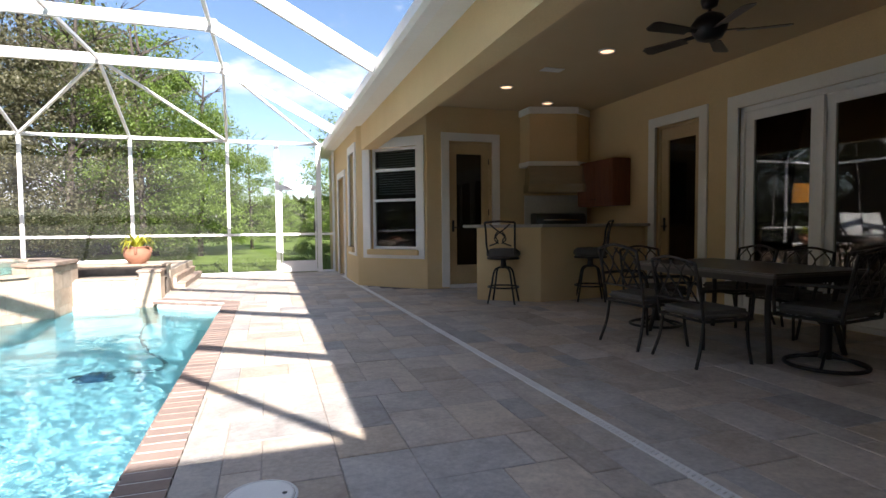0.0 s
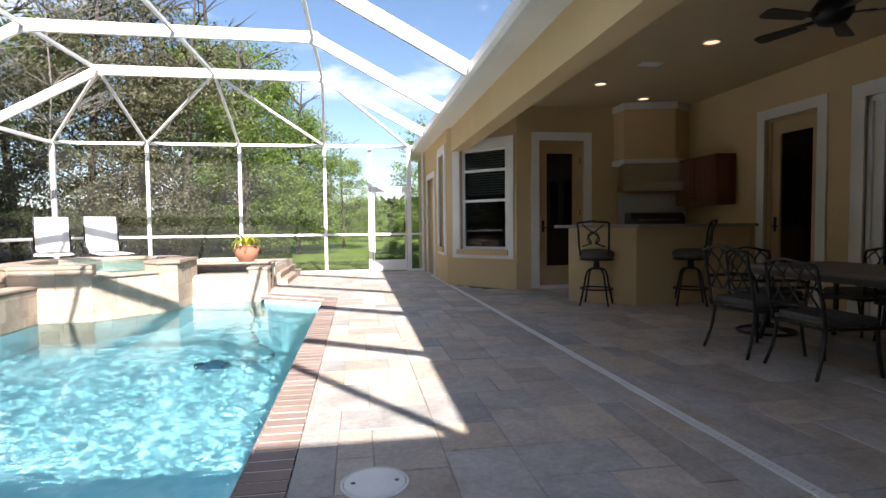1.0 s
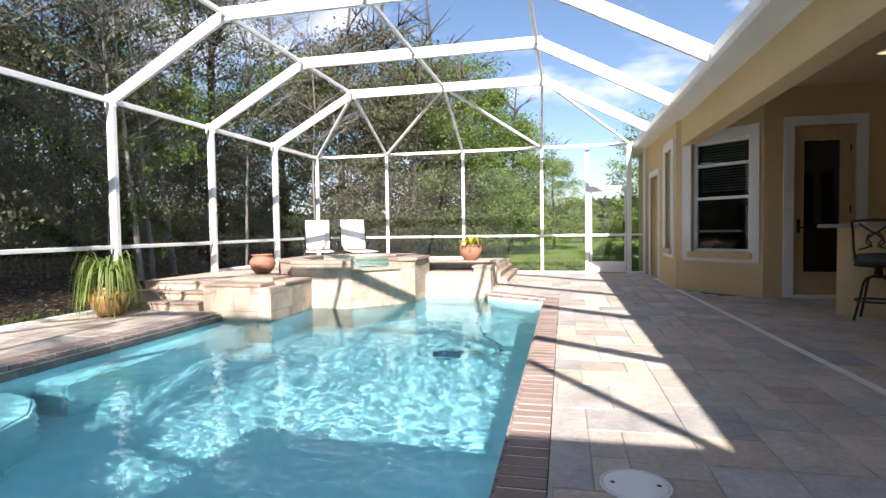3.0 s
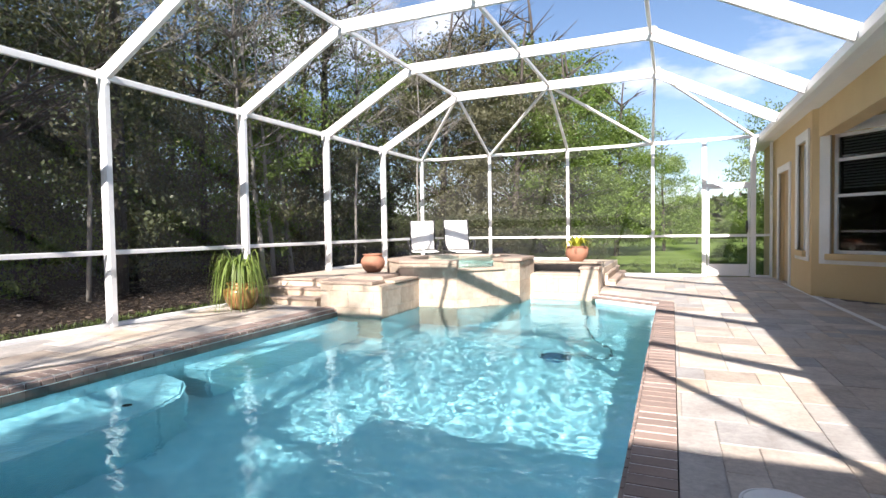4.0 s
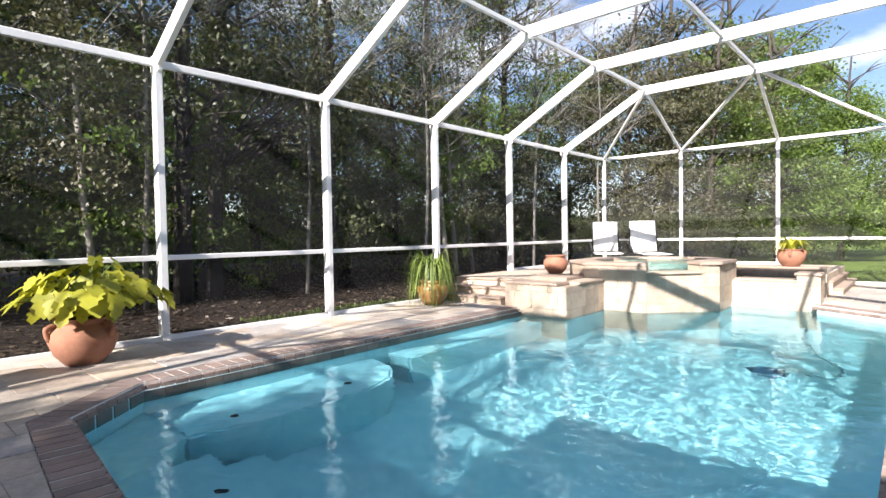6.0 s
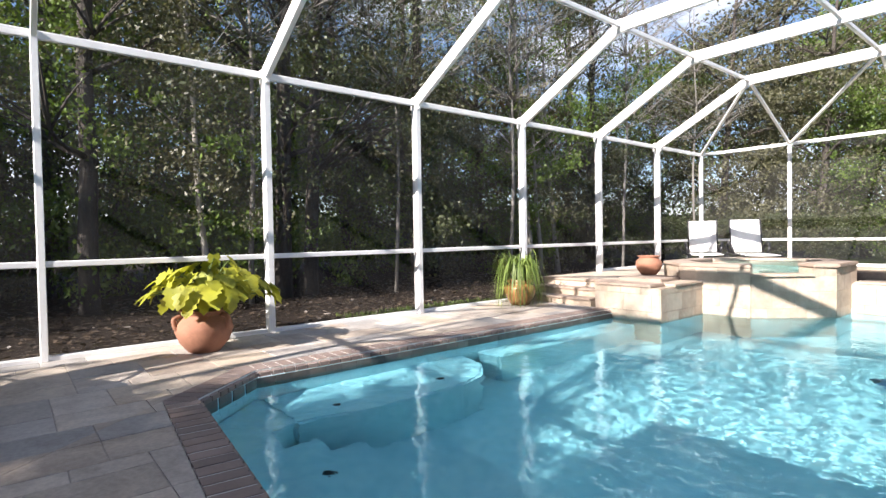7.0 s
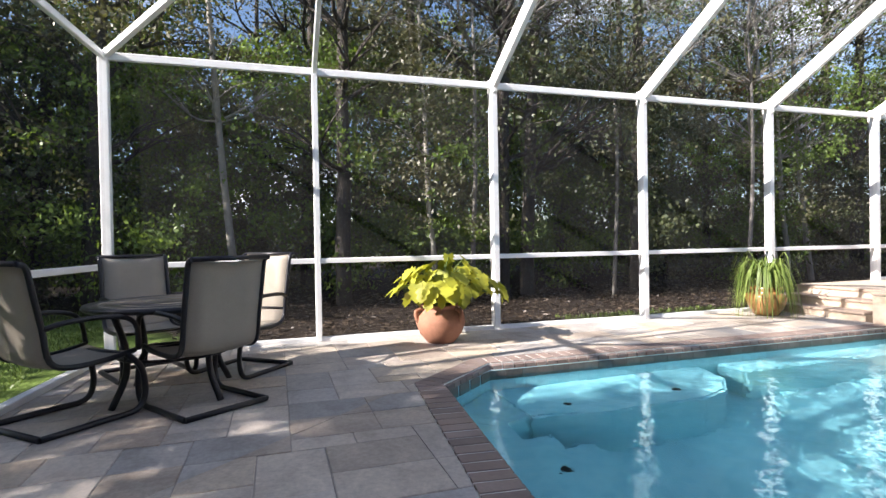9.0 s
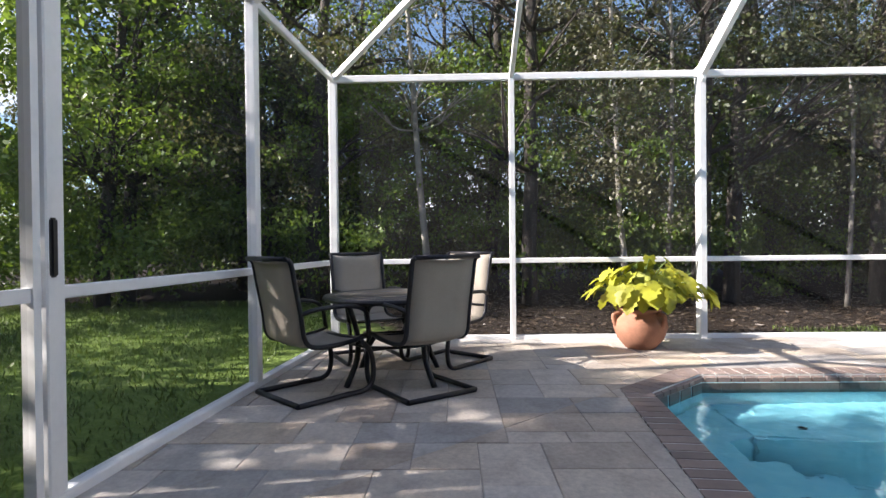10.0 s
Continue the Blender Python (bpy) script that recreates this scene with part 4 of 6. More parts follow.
# ---- porch kitchen ----
def bar_counter():
    c = thing("bar_counter", (4.3, 7.2, 0), "angled yellow stucco bar with a grey granite top", "bar counter")
    o = (4.3, 7.2)
    sh = lambda pts: [(x - o[0], y - o[1]) for x, y in pts]
    b = bmesh.new()
    prism(b, sh([(3.33, 7.34), (4.03, 6.80), (5.84, 6.98), (5.84, 7.22), (4.1, 7.06), (3.5, 7.52)]), 0.0, 1.0)
    part("base", b, STUCCO, c)
    b = bmesh.new()
    prism(b, sh([(3.12, 7.34), (3.98, 6.66), (5.84, 6.84), (5.84, 7.34), (4.14, 7.2), (3.42, 7.74)]), 1.003, 1.045)
    soften(b, 0.01)
    part("countertop", b, COUNTER, c, "pale speckled granite countertop")


bar_counter()


def cook_corner():
    ch = thing("chimney_breast", (5.1, 8.4, 0), "yellow stucco chimney breast with white bands over the grill", "chimney breast")
    at = lambda pts: [(x - 5.1, y - 8.4) for x, y in pts]
    up = [(4.70, 8.40), (5.46, 8.20), (5.84, 8.42), (5.84, 8.755), (4.70, 8.755)]
    b = bmesh.new()
    prism(b, at(up), 2.06, CZ)
    part("flue", b, STUCCO, ch)
    band = [(4.67, 8.375), (5.475, 8.165), (5.842, 8.39), (5.842, 8.757), (4.67, 8.757)]
    for z0, z1 in ((2.0, 2.08), (2.86, 2.968)):
        b = bmesh.new()
        prism(b, at(band), z0, z1)
        soften(b, 0.008)
        part("band", b, TRIM, ch)
    b = bmesh.new()
    prism(b, at(up), 0.0, 1.0)
    part("plinth", b, STUCCO, ch)
    hood = thing("range_hood", (5.08, 8.2, 1.52), "brushed steel range hood below the chimney breast", "range hood", "", -14)
    b = bmesh.new()
    v = [b.verts.new(p) for p in ((-0.46, -0.08, 0.18), (0.46, -0.08, 0.18), (0.46, 0.3, 0.18), (-0.46, 0.3, 0.18), (-0.45, 0.02, 0.48), (0.45, 0.02, 0.48), (0.45, 0.3, 0.48), (-0.45, 0.3, 0.48))]
    for f in ((3, 2, 1, 0), (4, 5, 6, 7), (0, 1, 5, 4), (1, 2, 6, 5), (2, 3, 7, 6), (3, 0, 4, 7)):
        b.faces.new([v[i] for i in f])
    part("canopy", b, STEEL, hood)
    made("rim", lambda q: box(q, (-0.48, -0.10, 0.04), (0.48, 0.3, 0.178)), STEEL, hood)
    gr = thing("grill", (5.08, 8.16, 1.0), "built-in steel grill with a rounded lid on the plinth", "grill", "", -14)
    made("back_panel", lambda q: box(q, (-0.50, 0.20, 0.0), (0.56, 0.24, 0.52)), STEELPANEL, gr)
    b = bmesh.new()
    prof = arc([(-0.22, 0.0), (-0.22, 0.12), (-0.14, 0.20), (0.02, 0.22), (0.2, 0.2), (0.22, 0.0)], 4)
    ends = [[b.verts.new((x, p.x, p.y)) for p in prof] for x in (-0.4, 0.4)]
    for i in range(len(prof) - 1):
        b.faces.new((ends[0][i], ends[0][i + 1], ends[1][i + 1], ends[1][i])).smooth = True
    b.faces.new(ends[0][::-1]), b.faces.new(ends[1]), b.faces.new((ends[0][0], ends[1][0], ends[1][-1], ends[0][-1]))
    part("lid", b, BLACK, gr, "dark rounded lid")
    made("handle", lambda q: tube(q, [(-0.3, -0.25, 0.11), (0.3, -0.25, 0.11)], 0.013), STEEL, gr)
    cab = thing("wall_cabinet", (5.84, 7.86, 1.32), "cherry-stained wooden wall cabinet", "cabinet")
    made("body", lambda q: box(q, (-0.30, -0.56, 0.0), (-0.01, 0.42, 0.72)), CHERRY, cab)
    for y in (-0.555, -0.065):
        b = bmesh.new()
        box(b, (-0.322, y, 0.012), (-0.302, y + 0.478, 0.708))
        soften(b, 0.005)
        d = part("door", b, CHERRY, cab)
        made("panel", lambda q: box(q, (-0.330, y + 0.08, 0.09), (-0.3225, y + 0.398, 0.63)), CHERRY, d)
        made("knob", lambda q: lathe(q, [(0.006, 0), (0.014, 0.012), (0.010, 0.02)], 12, (-0.335, y + (0.44 if y < -0.3 else 0.04), 0.1)), BRONZE, d)


cook_corner()


def bar_stool(at, turn):
    s = thing("bar_stool", at, "black wrought-iron swivel bar stool with scrolled back and dark cushion", "bar stool", "bar stools", turn)
    b = bmesh.new()
    lathe(b, [(0.02, 0.615), (0.20, 0.615), (0.225, 0.65), (0.22, 0.69), (0.17, 0.725), (0.001, 0.735)], 28)
    part("seat", b, CUSHION, s)
    made("seat_ring", lambda q: tube(q, [(0.205 * math.cos(k * math.tau / 24), 0.205 * math.sin(k * math.tau / 24), 0.60) for k in range(24)], 0.013, 6, None, True), IRON, s)
    made("swivel", lambda q: lathe(q, [(0.07, 0.47), (0.04, 0.50), (0.035, 0.57), (0.09, 0.60)], 16), IRON, s)
    for k in range(4):
        a = math.pi / 4 + k * math.pi / 2
        made("leg", lambda q: tube(q, arc([(0.03 * math.cos(a), 0.03 * math.sin(a), 0.49), (0.14 * math.cos(a), 0.14 * math.sin(a), 0.44), (0.19 * math.cos(a), 0.19 * math.sin(a), 0.25), (0.25 * math.cos(a), 0.25 * math.sin(a), 0.01)], 4), 0.013, 7), IRON, s)
    made("foot_ring", lambda q: tube(q, [(0.20 * math.cos(k * math.tau / 24), 0.20 * math.sin(k * math.tau / 24), 0.22) for k in range(24)], 0.012, 6, None, True), IRON, s)
    b = bmesh.new()
    for x in (-0.17, 0.17):
        tube(b, arc([(x, -0.14, 0.66), (x * 1.08, -0.2, 0.78), (x * 1.1, -0.22, 0.95), (x * 1.15, -0.26, 1.07)], 4), 0.013, 7)
    tube(b, arc([(-0.195, -0.26, 1.07), (0, -0.29, 1.085), (0.195, -0.26, 1.07)], 5), 0.014, 7)
    bk = part("backrest", b, IRON, s)
    b = bmesh.new()
    for sx in (-1, 1):
        tube(b, arc([(sx * 0.02, -0.22, 0.80), (sx * 0.075, -0.225, 0.86), (sx * 0.02, -0.235, 0.93), (-sx * 0.05, -0.245, 0.98), (-sx * 0.13, -0.262, 1.05)], 4), 0.009, 6)
        tube(b, arc([(sx * 0.02, -0.235, 0.96), (sx * 0.065, -0.23, 0.90), (sx * 0.03, -0.225, 0.82), (sx * 0.14, -0.21, 0.77)], 4), 0.009, 6)
    part("scroll", b, IRON, bk)
    return s


bar_stool((3.53, 6.90, 0), -35)
bar_stool((4.69, 6.64, 0), 62)


def dining_chair(swivel):
    s = thing("dining_chair", (0, 0, 0), "black iron swivel dining chair with latticed back on a round base" if swivel else "black wrought-iron dining chair with latticed back and dark cushion", "dining chair", "chairs round the dining table")
    b = bmesh.new()
    box(b, (-0.25, -0.24, 0.41), (0.25, 0.25, 0.485))
    soften(b, 0.03, 3)
    part("seat", b, CUSHION, s)
    made("seat_frame", lambda q: tube(q, [(-0.25, -0.24, 0.40), (0.25, -0.24, 0.40), (0.25, 0.25, 0.40), (-0.25, 0.25, 0.40)], 0.014, 6, None, True), IRON, s)
    b = bmesh.new()
    for x in (-0.25, 0.25):
        tube(b, arc([(x, -0.24, 0.40), (x, -0.27, 0.6), (x * 0.98, -0.33, 0.9)], 4), 0.014, 7)
    tube(b, arc([(-0.245, -0.33, 0.9), (0, -0.36, 0.945), (0.245, -0.33, 0.9)], 5), 0.014, 7)
    tube(b, [(-0.25, -0.265, 0.56), (0.25, -0.265, 0.56)], 0.01, 6)
    bk = part("backrest", b, IRON, s)
    b = bmesh.new()
    for k in (-1, 0, 1):
        x = k * 0.15
        for sx in (-1, 1):
            tube(b, arc([(x - sx * 0.07, -0.267, 0.56), (x + sx * 0.02, -0.285, 0.7), (x + sx * 0.075, -0.31, 0.8), (x - sx * 0.02, -0.34, 0.915)], 4), 0.008, 5)
    part("lattice", b, IRON, bk)
    for x in (-1, 1):
        made("armrest", lambda q: tube(q, arc([(x * 0.25, -0.28, 0.66), (x * 0.29, 0.0, 0.66), (x * 0.29, 0.2, 0.64), (x * 0.26, 0.24, 0.52), (x * 0.25, 0.24, 0.41)], 4), 0.014, 7), IRON, s)
    if swivel:
        made("column", lambda q: lathe(q, [(0.05, 0.06), (0.04, 0.1), (0.04, 0.32), (0.10, 0.39)], 14), IRON, s)
        made("base_ring", lambda q: tube(q, [(0.27 * math.cos(k * math.tau / 28), 0.27 * math.sin(k * math.tau / 28), 0.016) for k in range(28)], 0.016, 7, None, True), IRON, s)
        for k in range(4):
            a = k * math.pi / 2 + 0.4
            made("spoke", lambda q: tube(q, arc([(0.27 * math.cos(a), 0.27 * math.sin(a), 0.02), (0.15 * math.cos(a), 0.15 * math.sin(a), 0.06), (0.03 * math.cos(a), 0.03 * math.sin(a), 0.11)], 3), 0.013, 6), IRON, s)
    else:
        for x, y, d in ((-0.23, 0.22, 0.03), (0.23, 0.22, 0.03), (-0.23, -0.22, -0.09), (0.23, -0.22, -0.09)):
            made("leg", lambda q: tube(q, arc([(x, y, 0.40), (x * 1.02, y + d * 0.3, 0.2), (x * 1.1, y + d, 0.0)], 4), 0.014, 7), IRON, s)
    return s


def dining_set():
    t = thing("dining_table", (4.47, 4.07, 0), "dark slate-topped iron dining table on the porch", "table", "", 90)
    b = bmesh.new()
    box(b, (-0.78, -0.50, 0.645), (0.78, 0.50, 0.68))
    soften(b, 0.012)
    part("tabletop", b, DARKTOP, t)
    b = bmesh.new()
    for a, c in (((-0.73, -0.45), (0.73, -0.45)), ((0.73, -0.45), (0.73, 0.45)), ((0.73, 0.45), (-0.73, 0.45)), ((-0.73, 0.45), (-0.73, -0.45))):
        beam(b, (*a, 0.62), (*c, 0.62), 0.03, 0.05)
    part("apron", b, IRON, t)
    for x in (-0.64, 0.64):
        for y in (-0.38, 0.38):
            made("leg", lambda q: tube(q, arc([(x, y, 0.64), (x * 0.92, y * 0.9, 0.38), (x * 1.02, y * 1.02, 0.0)], 5), 0.022, 8), IRON, t)
    plain, swivel = dining_chair(False), dining_chair(True)
    spots = [(plain, 3.70, 4.31, -88), (plain, 3.74, 3.70, -92), (swivel, 4.42, 3.25, 8), (swivel, 4.36, 4.97, 176), (plain, 5.20, 4.78, 88), (plain, 5.18, 4.18, 92), (plain, 5.2, 3.68, 80)]
    used = set()
    for ob, x, y, a in spots:
        m = pose(x, y, 0, 0, 0, a) @ Matrix.Diagonal((0.97, 0.94, 0.92, 1))
        if ob.name in used:
            copy_thing(ob, m)
        else:
            ob.matrix_world = m
            used.add(ob.name)


dining_set()


def ceiling_fan():
    f = thing("ceiling_fan", (4.25, 4.20, 2.62), "dark bronze five-bladed ceiling fan at rest", "ceiling fan", "", 37)
    made("canopy", lambda q: lathe(q, [(0.02, 0.27), (0.06, 0.29), (0.075, 0.348)], 20), BRONZE, f)
    made("downrod", lambda q: tube(q, [(0, 0, 0.2), (0, 0, 0.3)], 0.013), BRONZE, f)
    made("motor", lambda q: lathe(q, [(0.05, 0.0), (0.10, 0.02), (0.14, 0.08), (0.15, 0.14), (0.11, 0.2), (0.04, 0.24)], 28), BRONZE, f)
    for k in range(5):
        r = Matrix.Rotation(k * math.tau / 5, 4, "Z") @ Matrix.Rotation(0.2, 4, "X")
        b = bmesh.new()
        prism(b, [(0.22, -0.05), (0.58, -0.068), (0.62, -0.045), (0.62, 0.045), (0.58, 0.068), (0.22, 0.05)], 0.06, 0.068)
        bmesh.ops.transform(b, matrix=r, verts=list(b.verts))
        bl = part("blade", b, DARKTOP, f)
        b = bmesh.new()
        beam(b, (0.1, 0, 0.075), (0.27, 0, 0.075), 0.045, 0.01)
        bmesh.ops.transform(b, matrix=r, verts=list(b.verts))
        part("bracket", b, BRONZE, bl)


ceiling_fan()


def downlight(x, y):
    d = thing("ceiling_light", (x, y, CZ - 0.012), "small lit recessed ceiling light with a white rim", "ceiling light", "recessed lights")
    made("rim", lambda q: tube(q, [(0.082 * math.cos(k * math.tau / 24), 0.082 * math.sin(k * math.tau / 24), 0.0) for k in range(24)], 0.012, 6, None, True), PLASTIC, d)
    made("lens", lambda q: lathe(q, [(0.07, -0.002), (0.074, 0.004), (0.074, 0.010)], 24), LAMPGLOW, d)


for p in ((3.78, 7.32), (4.2, 5.6), (4.83, 8.05)):
    downlight(*p)
b = bmesh.new()
box(b, (3.85, 6.35, CZ - 0.012), (4.12, 6.50, CZ - 0.001))
soften(b, 0.004, 1)
v = solid("ceiling_vent", b, PLASTIC, "small pale rectangular speaker grille in the ceiling", "vent")


def table_lamp(x, y, z, s, label):
    l = thing("table_lamp", (x, y, z), label, "lamp", "room lamps")
    made("base", lambda q: lathe(q, [(0.09 * s, 0), (0.09 * s, 0.02), (0.03 * s, 0.05), (0.06 * s, 0.2 * s), (0.02, 0.34 * s)], 16), BRONZE, l)
    made("shade", lambda q: lathe(q, [(0.29 * s, 0.36 * s), (0.23 * s, 0.60 * s)], 24), SHADEGLOW, l, "glowing amber fabric shade")


def side_table(x, y, h):
    t = thing("side_table", (x, y, 0), "dark wooden side table inside the room", "table", "room tables")
    made("tabletop", lambda q: box(q, (-0.3, -0.3, h - 0.04), (0.3, 0.3, h)), CHERRY, t)
    for a in (-0.26, 0.26):
        for c in (-0.26, 0.26):
            made("leg", lambda q: beam(q, (a, c, 0), (a, c, h - 0.04), 0.04, 0.04), CHERRY, t)


side_table(7.3, 5.89, 0.95)
table_lamp(7.3, 5.89, 0.95, 1.0, "amber shaded table lamp glowing inside the room")
side_table(3.75, 10.9, 1.42)
table_lamp(3.75, 10.9, 1.42, 0.3, "tiny amber lamp glowing behind the bay window")


def channel_drain():
    d = thing("channel_drain", (2.262, 1.2, 0.0), "long white slotted plastic channel drain set in the paving", "drain", "", 1.25)
    b = bmesh.new()
    for x in (-0.030, 0.018):
        box(b, (x, -3.0, -0.01), (x + 0.012, 10.5, 0.006))
    part("grate_edge", b, PLASTIC, d)
    b = bmesh.new()
    box(b, (-0.018, -3.0, -0.02), (0.018, 10.5, -0.002))
    part("channel", b, BLACK, d, "dark slot below the grate")
    b = bmesh.new()
    for k in range(430):
        y = -2.9 + k * 0.031
        v = [b.verts.new(p) for p in ((-0.018, y, 0.005), (0.018, y + 0.008, 0.005), (0.018, y + 0.030, 0.005), (-0.018, y + 0.022, 0.005))]
        w = [b.verts.new((*p.co[:2], 0.0)) for p in v]
        b.faces.new(v), b.faces.new((v[0], w[0], w[1], v[1])), b.faces.new((v[2], w[2], w[3], v[3]))
    tagged(part("grate", b, PLASTIC, d), kind="stuff")


channel_drain()


def skimmer_lid():
    s = thing("skimmer_lid", (0.535, 2.61, 0.0), "round white plastic skimmer lid set in the deck", "skimmer lid")
    made("ring", lambda q: lathe(q, [(0.142, -0.01), (0.142, 0.004), (0.132, 0.006), (0.130, -0.005)], 40), PLASTIC, s)
    b = bmesh.new()
    lathe(b, [(0.128, -0.01), (0.128, 0.004), (0.12, 0.006), (0.0, 0.006)], 40)
    part("lid", b, PLASTIC, s)
    for x in (-0.09, 0.09):
        made("finger_hole", lambda q: lathe(q, [(0.010, 0.0055), (0.010, 0.0072), (0.0, 0.0072)], 12, (x, 0.0, 0)), BLACK, s)


skimmer_lid()


# ---- pots and plants ----
def pot(name, at, label, r, h, material, handles=False, shape=0):
    p = thing(name, at, label, "pot", "clay pots")
    prof = ([(0.52, 0), (0.56, 0.02), (0.85, 0.25), (1.0, 0.52), (0.95, 0.72), (0.74, 0.86), (0.72, 0.91), (0.84, 0.96), (0.86, 1.0), (0.76, 1.0), (0.68, 0.92), (0.66, 0.86), (0.0, 0.86)],
            [(0.55, 0), (0.62, 0.03), (0.90, 0.35), (1.0, 0.62), (0.98, 0.74), (0.72, 0.80), (0.70, 0.86), (0.80, 0.92), (0.80, 1.0), (0.70, 1.0), (0.62, 0.9), (0.6, 0.88), (0.0, 0.88)])[shape]
    b = bmesh.new()
    lathe(b, [(max(x * r, 0.001), z * h) for x, z in prof], 36)
    part("body", b, material, p)
    made("soil", lambda q: lathe(q, [(0.66 * r, 0.88 * h), (0.3 * r, 0.91 * h), (0.001, 0.92 * h)], 20), SOIL, p)
    if handles:
        for a in (0.6, 2.7, 4.8):
            c, s = math.cos(a), math.sin(a)
            made("handle", lambda q: tube(q, arc([(c * r * 0.80, s * r * 0.80, h * 0.90), (c * r * 1.04, s * r * 1.04, h * 0.84), (c * r * 1.02, s * r * 1.02, h * 0.66), (c * r * 0.94, s * r * 0.94, h * 0.58)], 4), 0.022, 8), material, p)
    return p


def blade_leaf(bm, base, direct, length, width, droop, up=0.6):
    """One long arching leaf."""
    d = Vector((math.cos(direct), math.sin(direct), 0))
    s = Vector((-d.y, d.x, 0))
    rows = []
    for k in range(7):
        t = k / 6
        p = Vector(base) + d * length * t * (1 - 0.25 * t * up) + Vector((0, 0, 1)) * length * (up * t * (1.7 - t) - droop * t * t)
        w = width * (0.5 + 0.5 * math.sin(math.pi * min(1, t * 0.9 + 0.15))) * (1 - t ** 4 * 0.95)
        rows.append((bm.verts.new(p - s * w), bm.verts.new(p + s * w)))
    for a, b in zip(rows, rows[1:]):
        bm.faces.new((a[0], a[1], b[1], b[0])).smooth = True


def broad_leaf(bm, at, yaw, tilt, size):
    """One lobed, notched leaf on its plane, a little folded along the rib."""
    m = Matrix.Translation(at) @ Matrix.Rotation(yaw, 4, "Z") @ Matrix.Rotation(tilt, 4, "Y")
    mid = [bm.verts.new(m @ Vector((x * size, 0, -0.06 * size * abs(x)))) for x in (-0.25, 0.1, 0.45, 0.8, 1.15)]
    for sgn in (-1, 1):
        rim = [bm.verts.new(m @ Vector((x * size, sgn * y * size, z * size))) for x, y, z in ((-0.45, 0.38, 0.0), (0.02, 0.62, 0.10), (0.16, 0.44, 0.08), (0.42, 0.62, 0.08), (0.56, 0.38, 0.05), (0.80, 0.44, 0.0), (0.95, 0.20, -0.05))]
        for f in ((mid[0], rim[0], rim[1]), (mid[0], rim[1], mid[1]), (mid[1], rim[1], rim[2]), (mid[1], rim[2], mid[2]), (mid[2], rim[2], rim[3]), (mid[2], rim[3], rim[4]), (mid[2], rim[4], mid[3]), (mid[3], rim[4], rim[5]), (mid[3], rim[5], rim[6]), (mid[3], rim[6], mid[4])):
            bm.faces.new(f if sgn > 0 else f[::-1]).smooth = True


def pots():
    rng = random.Random(9)
    # lime philodendron by the cage wall
    pot("clay_pot", (-5.30, 1.47, 0), "orange terracotta urn with looped handles on the deck", 0.26, 0.40, TERRACOTTA, True)
    pl = thing("philodendron", (-5.30, 1.47, 0.36), "lime-yellow lobed philodendron growing in the terracotta urn", "potted plant")
    stems = bmesh.new()
    for k in range(125):
        a = rng.uniform(0, math.tau)
        r = 0.52 * math.sqrt(rng.random())
        z = 0.10 + 0.36 * (1 - (r / 0.62) ** 2) * rng.uniform(0.35, 1.15) + 0.05 * math.sin(3 * a)
        p = Vector((math.cos(a) * r * 0.85, math.sin(a) * r * 1.12 + 0.09, z))
        tube(stems, arc([(0.02 * math.cos(a), 0.02 * math.sin(a), 0.0), p * 0.55 + Vector((0, 0, 0.08)), p], 3), 0.006, 5)
        b = bmesh.new()
        broad_leaf(b, p, a + rng.uniform(-0.5, 0.5), rng.uniform(0.5, 1.5), rng.uniform(0.095, 0.165))
        part("leaf", b, LEAF_LIME, pl)
    part("stem_cluster", stems, LEAF_GRASSY, pl)
    # arching grassy plant
    pot("clay_pot", (-5.45, 6.06, 0), "glossy brown glazed clay pot beside the steps", 0.25, 0.38, GLAZED, False, 1)
    pl = thing("spider_plant", (-5.45, 6.06, 0.34), "arching strappy green plant in the brown glazed pot", "potted plant")
    b = bmesh.new()
    for k in range(230):
        blade_leaf(b, (rng.uniform(-0.06, 0.06), rng.uniform(-0.06, 0.06), 0), rng.uniform(0, math.tau), rng.uniform(0.42, 0.78), rng.uniform(0.006, 0.011), rng.uniform(1.1, 2.1), rng.uniform(1.15, 1.8))
    tagged(part("leaves", b, LEAF_GRASSY, pl), kind="stuff")
    # empty urn on the block, fern pot on the terrace
    pot("clay_pot", (-4.36, 7.86, 0.395), "empty red terracotta pot with a flared rim on the stone slab", 0.20, 0.30, TERRACOTTA)
    pot("clay_pot", (-1.44, 10.14, 0.462), "weathered terracotta pot holding a fern on the trough wall", 0.20, 0.28, TERRACOTTA, True)
    pl = thing("fern", (-1.44, 10.14, 0.715), "yellow-green fern in a terracotta pot", "potted plant")
    b = bmesh.new()
    for k in range(46):
        blade_leaf(b, (rng.uniform(-0.05, 0.05), rng.uniform(-0.05, 0.05), 0), rng.uniform(0, math.tau), rng.uniform(0.26, 0.44), rng.uniform(0.014, 0.026), rng.uniform(0.3, 0.8), rng.uniform(0.7, 1.2))
    tagged(part("fronds", b, LEAF_LIME, pl), kind="stuff")


pots()


